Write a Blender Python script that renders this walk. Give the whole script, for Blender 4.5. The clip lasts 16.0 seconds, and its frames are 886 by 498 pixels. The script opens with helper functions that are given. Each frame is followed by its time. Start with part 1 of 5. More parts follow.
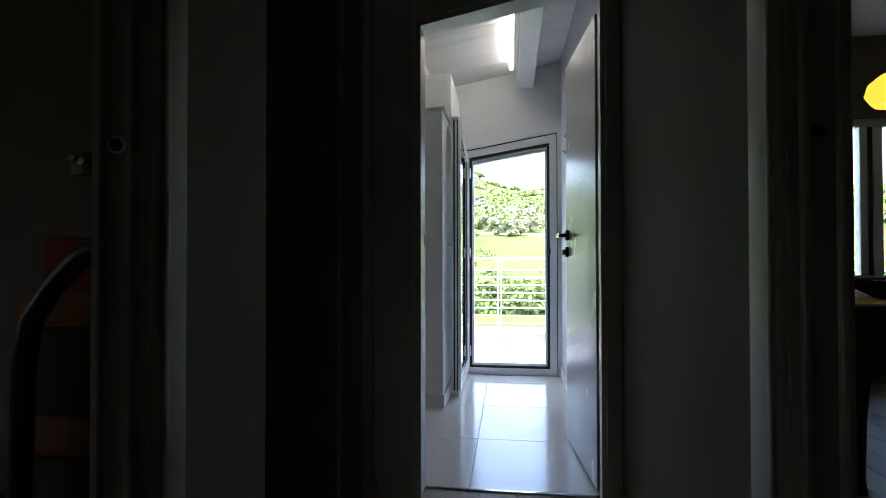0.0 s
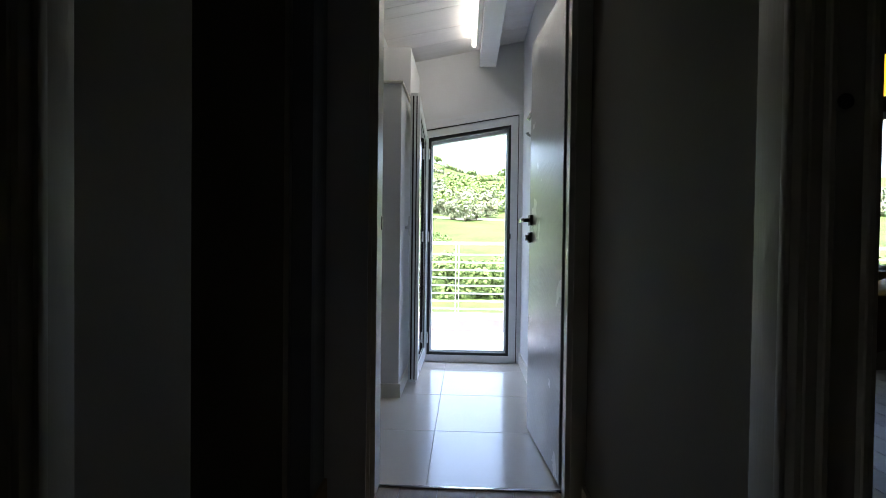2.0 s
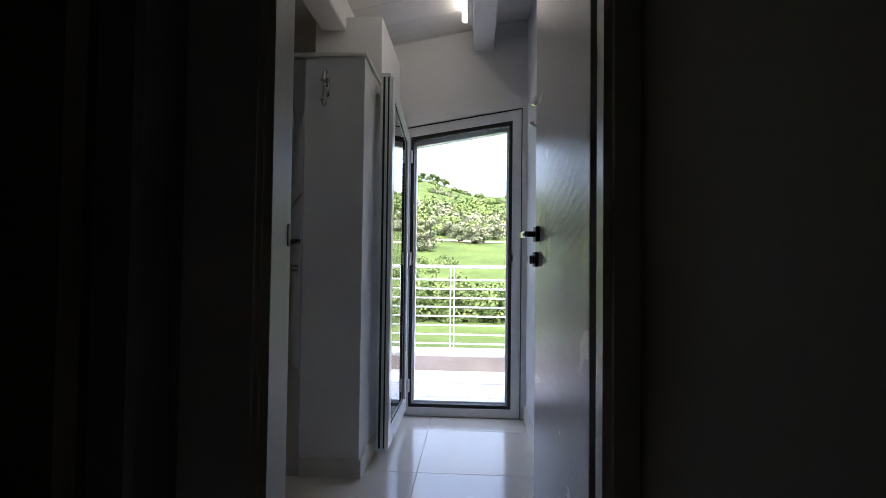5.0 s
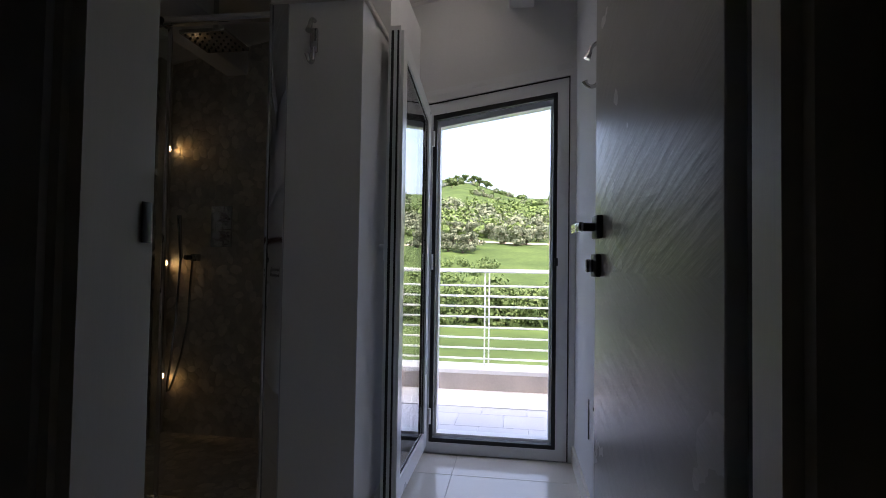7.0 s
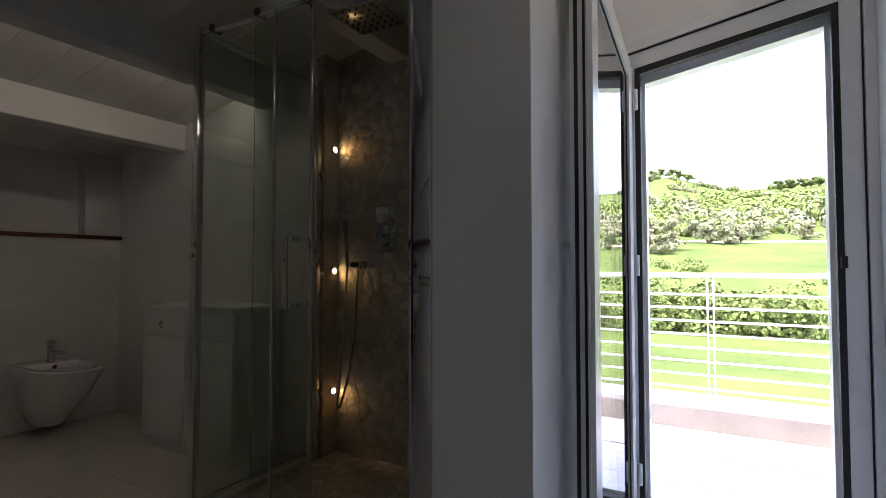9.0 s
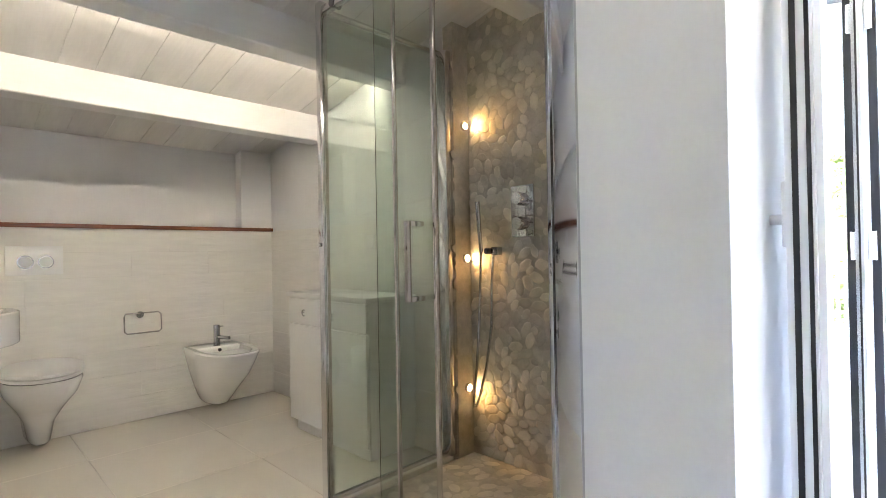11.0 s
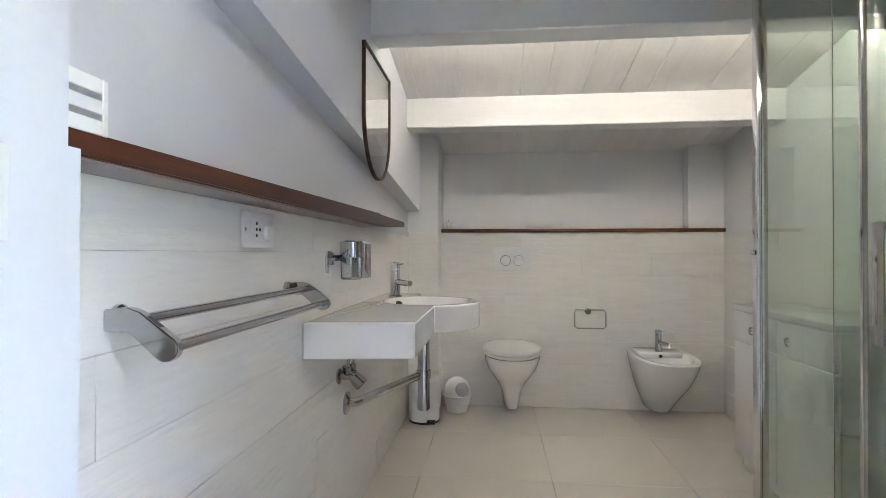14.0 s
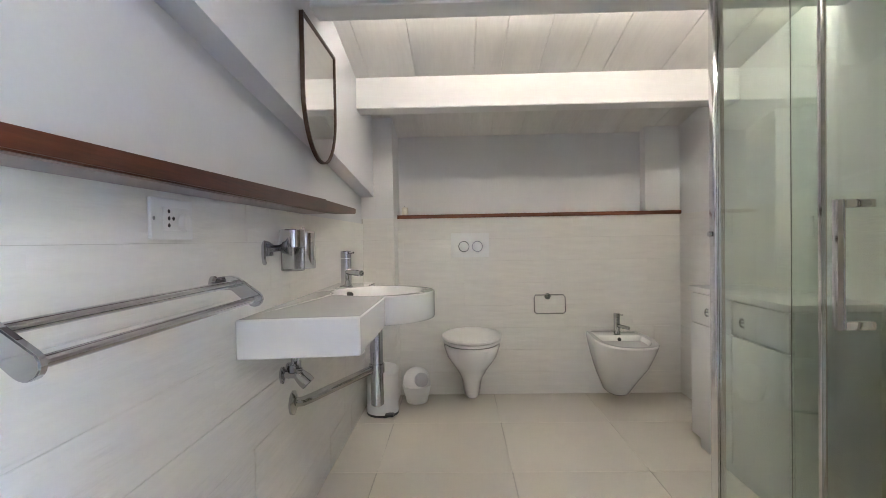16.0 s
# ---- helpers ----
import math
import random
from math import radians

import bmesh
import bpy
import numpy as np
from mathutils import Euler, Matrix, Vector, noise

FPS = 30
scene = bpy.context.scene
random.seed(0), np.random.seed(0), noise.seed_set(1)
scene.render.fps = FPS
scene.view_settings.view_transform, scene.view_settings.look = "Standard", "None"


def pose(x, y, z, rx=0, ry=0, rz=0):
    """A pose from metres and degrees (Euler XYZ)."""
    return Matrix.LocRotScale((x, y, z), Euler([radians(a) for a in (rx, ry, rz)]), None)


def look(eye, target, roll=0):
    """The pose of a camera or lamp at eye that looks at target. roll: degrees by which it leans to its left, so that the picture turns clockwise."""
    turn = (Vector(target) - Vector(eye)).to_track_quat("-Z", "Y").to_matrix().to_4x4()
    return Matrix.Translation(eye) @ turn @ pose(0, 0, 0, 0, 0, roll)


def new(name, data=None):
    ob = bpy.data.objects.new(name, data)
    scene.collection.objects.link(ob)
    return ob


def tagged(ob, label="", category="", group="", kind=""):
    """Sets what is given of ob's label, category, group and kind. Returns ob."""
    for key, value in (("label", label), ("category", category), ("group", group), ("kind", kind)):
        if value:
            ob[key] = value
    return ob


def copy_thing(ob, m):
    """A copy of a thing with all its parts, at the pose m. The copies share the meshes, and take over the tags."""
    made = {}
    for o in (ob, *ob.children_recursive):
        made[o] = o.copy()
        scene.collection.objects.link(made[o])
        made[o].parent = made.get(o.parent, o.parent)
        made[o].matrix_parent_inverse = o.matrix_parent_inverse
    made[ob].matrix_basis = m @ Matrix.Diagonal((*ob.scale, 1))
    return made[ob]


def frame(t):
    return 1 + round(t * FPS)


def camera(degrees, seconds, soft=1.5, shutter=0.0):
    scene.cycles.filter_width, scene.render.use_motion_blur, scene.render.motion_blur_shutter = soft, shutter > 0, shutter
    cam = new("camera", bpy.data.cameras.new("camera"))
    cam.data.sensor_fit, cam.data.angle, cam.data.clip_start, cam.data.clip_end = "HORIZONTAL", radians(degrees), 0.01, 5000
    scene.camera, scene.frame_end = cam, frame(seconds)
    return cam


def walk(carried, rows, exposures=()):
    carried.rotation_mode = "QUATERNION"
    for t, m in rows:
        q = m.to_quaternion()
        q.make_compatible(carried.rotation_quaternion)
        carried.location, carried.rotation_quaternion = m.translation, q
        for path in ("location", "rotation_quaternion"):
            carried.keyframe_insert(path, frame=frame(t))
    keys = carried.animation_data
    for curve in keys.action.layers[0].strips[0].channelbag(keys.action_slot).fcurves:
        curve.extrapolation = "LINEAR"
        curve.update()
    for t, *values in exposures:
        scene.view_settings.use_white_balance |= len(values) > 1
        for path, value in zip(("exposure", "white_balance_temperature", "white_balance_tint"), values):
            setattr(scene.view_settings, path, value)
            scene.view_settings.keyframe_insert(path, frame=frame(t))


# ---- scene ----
import collections

cam = camera(82.4, 16.0, soft=0.4)
PATH = [
    (0, (0.096, 0.113, 0.964), (-0.163, 2.096, 0.991), -0.1),
    (0.5, (0.101, 0.119, 0.954), (-0.153, 2.103, 0.962), -0.1),
    (1, (0.088, 0.151, 0.972), (-0.129, 2.139, 0.954), 0.3),
    (1.5, (0.082, 0.188, 0.976), (-0.085, 2.181, 0.938), 0.7),
    (2, (0.069, 0.256, 0.966), (-0.017, 2.253, 0.93), 0.7),
    (2.5, (0.043, 0.34, 0.973), (0.034, 2.34, 0.944), 0.3),
    (3, (0.034, 0.409, 0.955), (0.045, 2.409, 0.931), -0.2),
    (3.5, (0.068, 0.545, 0.977), (0.056, 2.544, 0.947), 0.3),
    (4, (0.14, 0.706, 0.961), (0.088, 2.705, 0.96), 0.7),
    (6.5, (0.198, 1.503, 0.982), (-0.041, 3.487, 1.053), 0.7),
    (7, (0.212, 1.625, 0.981), (-0.071, 3.604, 1.04), 0.9),
    (7.5, (0.179, 1.778, 0.98), (-0.106, 3.757, 1.02), 0.7),
    (8, (0.144, 1.903, 0.968), (-0.285, 3.856, 1.007), 0.9),
    (8.5, (0.096, 2.034, 0.983), (-0.591, 3.912, 1.019), 0.6),
    (9, (0.079, 2.16, 0.986), (-0.897, 3.905, 1.055), 0.0),
    (11.5, (-0.108, 2.426, 0.995), (-1.653, 3.696, 0.989), -0.9),
    (12, (-0.141, 2.473, 1.004), (-1.865, 3.486, 0.997), -0.5),
    (12.5, (-0.177, 2.548, 1.012), (-2.067, 3.204, 1.02), 0.3),
    (13, (-0.181, 2.604, 1.015), (-2.154, 2.927, 1.028), 0.7),
    (13.5, (-0.172, 2.629, 1.015), (-2.171, 2.679, 1.021), 0.5),
    (14, (-0.15, 2.645, 1.025), (-2.14, 2.446, 1.043), 0.1),
    (14.5, (-0.137, 2.649, 1.035), (-2.1, 2.267, 1.057), -0.2),
    (15, (-0.136, 2.663, 1.038), (-2.092, 2.246, 1.034), -0.2),
    (15.5, (-0.182, 2.664, 1.035), (-2.161, 2.375, 1.007), -0.4),
    (16, (-0.257, 2.684, 1.027), (-2.256, 2.626, 0.99), -1.0),
]
EXPOSURE = [(0, 3.8, 6150, 10), (2, 3.75, 6200, 11), (3.5, 3.45, 6300, 14), (4.2, 3.3, 6350, 15), (6.3, 2.55, 6450, 18), (8.2, 2.4, 6600, 21), (8.6, 2.55, 6650, 20),
            (9.0, 3.4, 6700, 20), (9.3, 4.0, 6750, 19), (10.3, 5.6, 6800, 17), (11.3, 6.75, 6600, 14), (12.0, 6.7, 6350, 14), (12.5, 6.6, 5950, 14), (13.5, 6.42, 5800, 13), (14.2, 6.32, 6250, 15),
            (15, 6.3, 6600, 17), (15.5, 6.3, 6700, 17), (16, 6.38, 6200, 16)]
walk(cam, [(t, look(eye, target, roll)) for t, eye, target, roll in PATH], EXPOSURE)

# ---- light ----
SUN_EL, SUN_AZ = 64.0, 188.0          # degrees; azimuth clockwise from +y
world = bpy.data.worlds.new("sky")
scene.world = world
world.use_nodes = True
wn = world.node_tree
wn.nodes.clear()
sky = wn.nodes.new("ShaderNodeTexSky")
sky.sky_type, sky.sun_disc = "NISHITA", False
sky.sun_elevation, sky.sun_rotation = radians(SUN_EL), radians(SUN_AZ)
sky.air_density, sky.dust_density, sky.ozone_density = 1.0, 7.0, 0.5
bg = wn.nodes.new("ShaderNodeBackground")
bg.inputs["Strength"].default_value = 0.15
wo = wn.nodes.new("ShaderNodeOutputWorld")
wn.links.new(sky.outputs[0], bg.inputs[0])
wn.links.new(bg.outputs[0], wo.inputs[0])

sun_data = bpy.data.lights.new("sun", "SUN")
sun_data.energy, sun_data.angle, sun_data.color = 0.6, radians(0.6), (1.0, 0.96, 0.9)
sun = new("sun", sun_data)
sx, sy = math.sin(radians(SUN_AZ)), math.cos(radians(SUN_AZ))
sun.matrix_world = look((40 * sx, 40 * sy, 40 * math.tan(radians(SUN_EL))), (0, 0, 0))


# ---- materials ----
def shade(name, color, rough=0.6, metal=0.0, vary=0.12, scale=6.0, bump=0.1, bscale=60.0, coat=0.0, piece=0.0, spec=0.5,
          stretch=(1, 1, 1), dark=None, island=False):
    """A procedural surface: base colour varied at two scales, fine relief, and a difference from piece to piece."""
    m = bpy.data.materials.new(name)
    m.use_nodes = True
    nt = m.node_tree
    nodes, link = nt.nodes, nt.links.new
    b = nodes["Principled BSDF"]
    b.inputs["Roughness"].default_value, b.inputs["Metallic"].default_value = rough, metal
    b.inputs["Coat Weight"].default_value = coat
    b.inputs["Coat Roughness"].default_value = 0.06
    b.inputs["Specular IOR Level"].default_value = spec
    tc = nodes.new("ShaderNodeTexCoord")
    mp = nodes.new("ShaderNodeMapping")
    mp.inputs["Scale"].default_value = stretch
    link(tc.outputs["Object"], mp.inputs["Vector"])
    n1, n2 = nodes.new("ShaderNodeTexNoise"), nodes.new("ShaderNodeTexNoise")
    n1.inputs["Scale"].default_value, n1.inputs["Detail"].default_value = scale, 5
    n2.inputs["Scale"].default_value, n2.inputs["Detail"].default_value = bscale, 6
    info = nodes.new("ShaderNodeObjectInfo")
    off = nodes.new("ShaderNodeVectorMath")
    off.operation = "ADD"
    sc = nodes.new("ShaderNodeMath")
    sc.operation = "MULTIPLY"
    sc.inputs[1].default_value = 40.0
    link(info.outputs["Random"], sc.inputs[0])
    link(mp.outputs[0], off.inputs[0])
    link(sc.outputs[0], off.inputs[1])
    link(off.outputs[0], n1.inputs["Vector"])
    link(off.outputs[0], n2.inputs["Vector"])
    ramp = nodes.new("ShaderNodeValToRGB")
    lo = dark or [c * (1 - vary) for c in color]
    hi = [min(c * (1 + vary * 0.6), 0.95) for c in color]
    ramp.color_ramp.elements[0].position, ramp.color_ramp.elements[1].position = 0.32, 0.68
    ramp.color_ramp.elements[0].color, ramp.color_ramp.elements[1].color = (*lo, 1), (*hi, 1)
    mix = nodes.new("ShaderNodeMix")
    mix.data_type, mix.blend_type = "FLOAT", "MIX"
    mix.inputs[0].default_value = 0.3
    link(n1.outputs["Fac"], mix.inputs[2])
    link(n2.outputs["Fac"], mix.inputs[3])
    link(mix.outputs[0], ramp.inputs[0])
    hsv = nodes.new("ShaderNodeHueSaturation")
    rng = nodes.new("ShaderNodeMapRange")
    rng.inputs["To Min"].default_value, rng.inputs["To Max"].default_value = 1 - piece, 1 + piece
    if island:
        geo, both, fra = nodes.new("ShaderNodeNewGeometry"), nodes.new("ShaderNodeMath"), nodes.new("ShaderNodeMath")
        both.operation, fra.operation = "ADD", "FRACT"
        link(info.outputs["Random"], both.inputs[0])
        link(geo.outputs["Random Per Island"], both.inputs[1])
        link(both.outputs[0], fra.inputs[0])
        link(fra.outputs[0], rng.inputs["Value"])
    else:
        link(info.outputs["Random"], rng.inputs["Value"])
    link(rng.outputs[0], hsv.inputs["Value"])
    link(ramp.outputs[0], hsv.inputs["Color"])
    link(hsv.outputs[0], b.inputs["Base Color"])
    rr = nodes.new("ShaderNodeMapRange")
    rr.inputs["To Min"].default_value, rr.inputs["To Max"].default_value = max(rough - 0.03, 0.02), min(rough + 0.04, 1)
    link(n1.outputs["Fac"], rr.inputs["Value"])
    link(rr.outputs[0], b.inputs["Roughness"])
    if bump:
        bp = nodes.new("ShaderNodeBump")
        bp.inputs["Strength"].default_value, bp.inputs["Distance"].default_value = bump, 0.004
        link(n2.outputs["Fac"], bp.inputs["Height"])
        link(bp.outputs[0], b.inputs["Normal"])
    return m


def glow(name, color, strength):
    m = bpy.data.materials.new(name)
    m.use_nodes = True
    b = m.node_tree.nodes["Principled BSDF"]
    b.inputs["Base Color"].default_value = (*color, 1)
    b.inputs["Emission Color"].default_value = (*color, 1)
    b.inputs["Emission Strength"].default_value = strength
    return m


def glass(name, color, rough=0.0, ior=1.45):
    m = bpy.data.materials.new(name)
    m.use_nodes = True
    b = m.node_tree.nodes["Principled BSDF"]
    b.inputs["Base Color"].default_value = (*color, 1)
    b.inputs["Transmission Weight"].default_value = 1.0
    b.inputs["Roughness"].default_value, b.inputs["IOR"].default_value = rough, ior
    return m


def ash_wood(name, color, rough):
    """White-lacquered ash: long cathedral grain as fine relief under a satin lacquer."""
    m = shade(name, color, rough, vary=0.06, scale=3, bump=0.0, coat=0.1)
    nt = m.node_tree
    nodes, link = nt.nodes, nt.links.new

    def calc(op, a, b):
        n = nodes.new("ShaderNodeMath")
        n.operation = op
        for k, v in enumerate((a, b)):
            if isinstance(v, (int, float)):
                n.inputs[k].default_value = v
            else:
                link(v, n.inputs[k])
        return n.outputs[0]

    tc, sep = nodes.new("ShaderNodeTexCoord"), nodes.new("ShaderNodeSeparateXYZ")
    link(tc.outputs["Object"], sep.inputs[0])
    rise = calc("ABSOLUTE", calc("SUBTRACT", sep.outputs["Z"], 0.96), 0.0)
    across = calc("ADD", calc("MULTIPLY", rise, 0.9), calc("MULTIPLY", sep.outputs["Y"], 0.42))
    along = calc("SUBTRACT", sep.outputs["Y"], calc("MULTIPLY", rise, 0.45))
    n = nodes.new("ShaderNodeTexNoise")
    n.inputs["Scale"].default_value, n.inputs["Detail"].default_value = 3.0, 2.0
    link(tc.outputs["Object"], n.inputs["Vector"])
    bands = calc("PINGPONG", calc("ADD", calc("MULTIPLY", across, 26.0), calc("MULTIPLY", n.outputs["Fac"], 7.0)), 0.5)
    vec = nodes.new("ShaderNodeCombineXYZ")
    link(calc("MULTIPLY", across, 70.0), vec.inputs[0])
    link(calc("MULTIPLY", along, 5.0), vec.inputs[1])
    fine = nodes.new("ShaderNodeTexNoise")
    fine.inputs["Scale"].default_value, fine.inputs["Detail"].default_value = 1.6, 3
    link(vec.outputs[0], fine.inputs["Vector"])
    bp = nodes.new("ShaderNodeBump")
    bp.inputs["Strength"].default_value, bp.inputs["Distance"].default_value = 0.2, 0.003
    link(calc("ADD", bands, calc("MULTIPLY", fine.outputs["Fac"], 1.4)), bp.inputs["Height"])
    link(bp.outputs[0], nodes["Principled BSDF"].inputs["Normal"])
    return m


M_WALL = shade("white_plaster", (0.80, 0.80, 0.80), 0.75, vary=0.04, scale=2.5, bump=0.08, bscale=90)
# White plaster again, with the cool daylight tint put into its colour.
M_WALLBLUE = shade("daylight_tinted_plaster", (0.72, 0.73, 0.76), 0.75, vary=0.04, scale=2, bump=0.08, bscale=90)
# Hall, side rooms and closet: the lack of light is put into these colours.
M_HALL = shade("dimmed_hall_plaster", (0.22, 0.20, 0.165), 0.8, vary=0.05, scale=2.5, bump=0.1, bscale=80)
M_HALLBLUE = shade("dimmed_bluish_hall_plaster", (0.24, 0.265, 0.30), 0.8, vary=0.05, scale=2.5, bump=0.1, bscale=80)
M_DARKWALL = shade("dimmed_closet_plaster", (0.08, 0.08, 0.085), 0.85, vary=0.08, scale=2, bump=0.08)
M_CEIL = shade("white_stained_boards", (0.80, 0.785, 0.755), 0.5, vary=0.09, scale=3, bump=0.12, bscale=30, stretch=(0.25, 3, 1))
M_BEAM = shade("white_painted_beam", (0.83, 0.825, 0.81), 0.45, vary=0.04, scale=3, bump=0.1, bscale=25, stretch=(3, 0.4, 3))
M_FLOOR = shade("cream_porcelain", (0.77, 0.725, 0.64), 0.2, vary=0.05, scale=2.2, bump=0.03, bscale=120, piece=0.02, coat=0.3)
M_GROUT = shade("grout", (0.60, 0.565, 0.50), 0.85, bump=0.1)
M_TILE = shade("white_slate_tile", (0.80, 0.785, 0.745), 0.34, vary=0.05, scale=5, bump=0.75, bscale=9, piece=0.015, stretch=(1, 1, 7))
M_JOINT = shade("tile_joint", (0.62, 0.60, 0.56), 0.85, bump=0.1)
M_CASING = shade("white_lacquered_casing", (0.74, 0.715, 0.66), 0.4, vary=0.04, scale=3, bump=0.06, bscale=40, stretch=(4, 4, 0.4))
# Darker copy of the casing; its colour carries the hall's dimness.
M_HALLCASING = shade("dimmed_hall_casing", (0.33, 0.305, 0.255), 0.45, vary=0.06, scale=3, bump=0.06, bscale=40, stretch=(4, 4, 0.4))
M_LEAF = ash_wood("white_ash_door", (0.62, 0.62, 0.62), 0.26)
M_PVC = shade("white_pvc", (0.82, 0.83, 0.84), 0.28, vary=0.02, scale=3, bump=0.0, coat=0.1)
M_RUBBER = shade("black_gasket", (0.015, 0.015, 0.017), 0.6, bump=0.05)
M_CHROME = shade("chrome", (0.52, 0.52, 0.535), 0.05, metal=1.0, vary=0.03, bump=0.0)
M_PROFILE = shade("polished_aluminium", (0.74, 0.74, 0.75), 0.09, metal=1.0, vary=0.03, bump=0.0)
M_STEEL = shade("brushed_steel", (0.56, 0.56, 0.57), 0.2, metal=1.0, vary=0.08, bump=0.04, bscale=150)
M_CERAMIC = shade("white_ceramic", (0.86, 0.855, 0.84), 0.12, vary=0.015, bump=0.0, coat=0.6)
M_PLASTIC = shade("white_plastic", (0.82, 0.82, 0.81), 0.3, vary=0.02, bump=0.02)
M_BLACK = shade("black_plastic", (0.02, 0.02, 0.022), 0.4, bump=0.04)
M_LACQ = shade("white_furniture_lacquer", (0.87, 0.865, 0.85), 0.3, vary=0.02, bump=0.02, coat=0.4)
M_SHELF = shade("red_brown_stained_wood", (0.088, 0.020, 0.007), 0.34, vary=0.4, scale=3.5, bump=0.15, bscale=30, coat=0.25, spec=0.4,
                stretch=(0.6, 8, 8), dark=(0.016, 0.005, 0.004))
M_SHELFY = shade("red_brown_stained_wood_across", (0.24, 0.070, 0.020), 0.36, vary=0.4, scale=4, bump=0.15, bscale=30, coat=0.3,
                 stretch=(8, 0.6, 8), dark=(0.03, 0.010, 0.006))
M_PLANK = shade("oak_plank", (0.42, 0.30, 0.20), 0.5, vary=0.22, scale=6, bump=0.12, bscale=60, piece=0.14, stretch=(7, 0.7, 1))
M_PEBBLE = shade("beige_pebble", (0.66, 0.605, 0.53), 0.45, vary=0.16, scale=18, bump=0.08, bscale=160, piece=0.2, dark=(0.54, 0.49, 0.425), island=True)
M_PGROUT = shade("pebble_grout", (0.60, 0.545, 0.475), 0.7, vary=0.16, scale=30, bump=0.03, bscale=120)
M_GLASS = glass("clear_glass", (0.97, 0.985, 0.98))
M_SGLASS = glass("green_tinted_shower_glass", (0.86, 0.925, 0.88))
M_MIRROR = shade("mirror", (0.9, 0.9, 0.9), 0.02, metal=1.0, vary=0.0, bump=0.0)
M_TUBE = glow("lit_tube", (1.0, 0.90, 0.74), 0.5)
M_TUBEBAY = glow("lit_tube_by_window", (1.0, 0.93, 0.80), 0.62)
M_LED = glow("lit_led", (1.0, 0.70, 0.32), 1.6)
M_BALC = shade("grey_outdoor_tile", (0.66, 0.66, 0.68), 0.55, vary=0.08, scale=3, bump=0.15, bscale=90, piece=0.05)
M_BALCW = shade("pale_stone_and_sunlit_strip", (0.78, 0.77, 0.75), 0.6, vary=0.06, scale=5, bump=0.12)
M_CURB = shade("beige_render", (0.55, 0.49, 0.44), 0.85, vary=0.12, scale=6, bump=0.25)
M_RAIL = shade("white_painted_steel", (0.80, 0.80, 0.80), 0.4, vary=0.05, bump=0.05)
M_GRASS = shade("meadow_grass", (0.062, 0.095, 0.028), 0.95, vary=0.3, scale=0.12, bump=0.8, bscale=1.2, dark=(0.032, 0.055, 0.016), spec=0.1)
M_LEAVES = shade("green_leaves", (0.085, 0.125, 0.042), 0.75, vary=0.4, scale=0.12, bump=0.1, piece=0.15, dark=(0.055, 0.085, 0.03), spec=0.2)
M_OLIVE = shade("olive_leaves", (0.165, 0.19, 0.125), 0.75, vary=0.3, scale=0.4, bump=0.1, piece=0.15, dark=(0.075, 0.095, 0.055), spec=0.2)
M_BARK = shade("bark", (0.12, 0.09, 0.065), 0.9, vary=0.3, scale=8, bump=0.4, bscale=30)
M_RED = shade("red_cloth", (0.45, 0.04, 0.02), 0.7, vary=0.15, bump=0.15)
M_ORANGE = shade("orange_brown_cloth", (0.32, 0.13, 0.04), 0.8, vary=0.2, bump=0.15)
M_DARKGREEN = shade("dark_green_cloth", (0.06, 0.075, 0.03), 0.85, vary=0.2, bump=0.15)
M_YELLOW = glow("lit_yellow_glass_shade", (0.95, 0.50, 0.04), 0.12)
M_DARKWOOD = shade("dark_brown_wood", (0.07, 0.035, 0.022), 0.4, vary=0.3, scale=6, bump=0.15, stretch=(1, 6, 6))
M_GREYWOOD = shade("grey_floor_board", (0.36, 0.35, 0.35), 0.45, vary=0.15, scale=5, bump=0.1, stretch=(0.7, 7, 1), piece=0.1)
M_CLOTH = shade("pale_cloth", (0.6, 0.6, 0.62), 0.85, bump=0.2)
M_WAX = shade("cream_wax", (0.8, 0.76, 0.66), 0.5, bump=0.03)


# ---- mesh helpers ----
def mesh_of(name, bm, material, smooth=True):
    me = bpy.data.meshes.new(name)
    bm.normal_update()
    bm.to_mesh(me)
    bm.free()
    me.materials.append(material)
    if smooth:
        me.shade_smooth()
        me.set_sharp_from_angle(angle=radians(38))
    return me


def part(name, bm, material, parent=None, label="", smooth=True):
    ob = new(name, mesh_of(name, bm, material, smooth))
    ob.parent = parent
    if label:
        ob["label"] = label
    return ob


def thing(name, label, category, at=(0, 0, 0), group="", kind=""):
    ob = new(name)
    ob.location = at
    ob.empty_display_size = 0.1
    return tagged(ob, label, category, group, kind)


def kid(name, bm, material, parent, label="", smooth=True):
    """A part given in world coordinates under a thing (or part of a thing) that stands away from the origin."""
    at = Vector()
    p = parent
    while p:
        at += p.location
        p = p.parent
    bmesh.ops.translate(bm, vec=-at, verts=bm.verts)
    return part(name, bm, material, parent, label, smooth)


def struct(name, bm, material, smooth=False):
    return tagged(part(name, bm, material, None, "", smooth), kind="structure")


def box(bm, x0, x1, y0, y1, z0, z1, bevel=0.0, seg=2):
    r = bmesh.ops.create_cube(bm, size=1.0)
    bmesh.ops.scale(bm, vec=(x1 - x0, y1 - y0, z1 - z0), verts=r["verts"])
    bmesh.ops.translate(bm, vec=((x0 + x1) / 2, (y0 + y1) / 2, (z0 + z1) / 2), verts=r["verts"])
    if bevel:
        edges = list({e for v in r["verts"] for e in v.link_edges})
        bmesh.ops.bevel(bm, geom=edges, offset=bevel, segments=seg, affect="EDGES", profile=0.5)
    return bm


def bx(*a, bevel=0.0, seg=2):
    return box(bmesh.new(), *a, bevel=bevel, seg=seg)


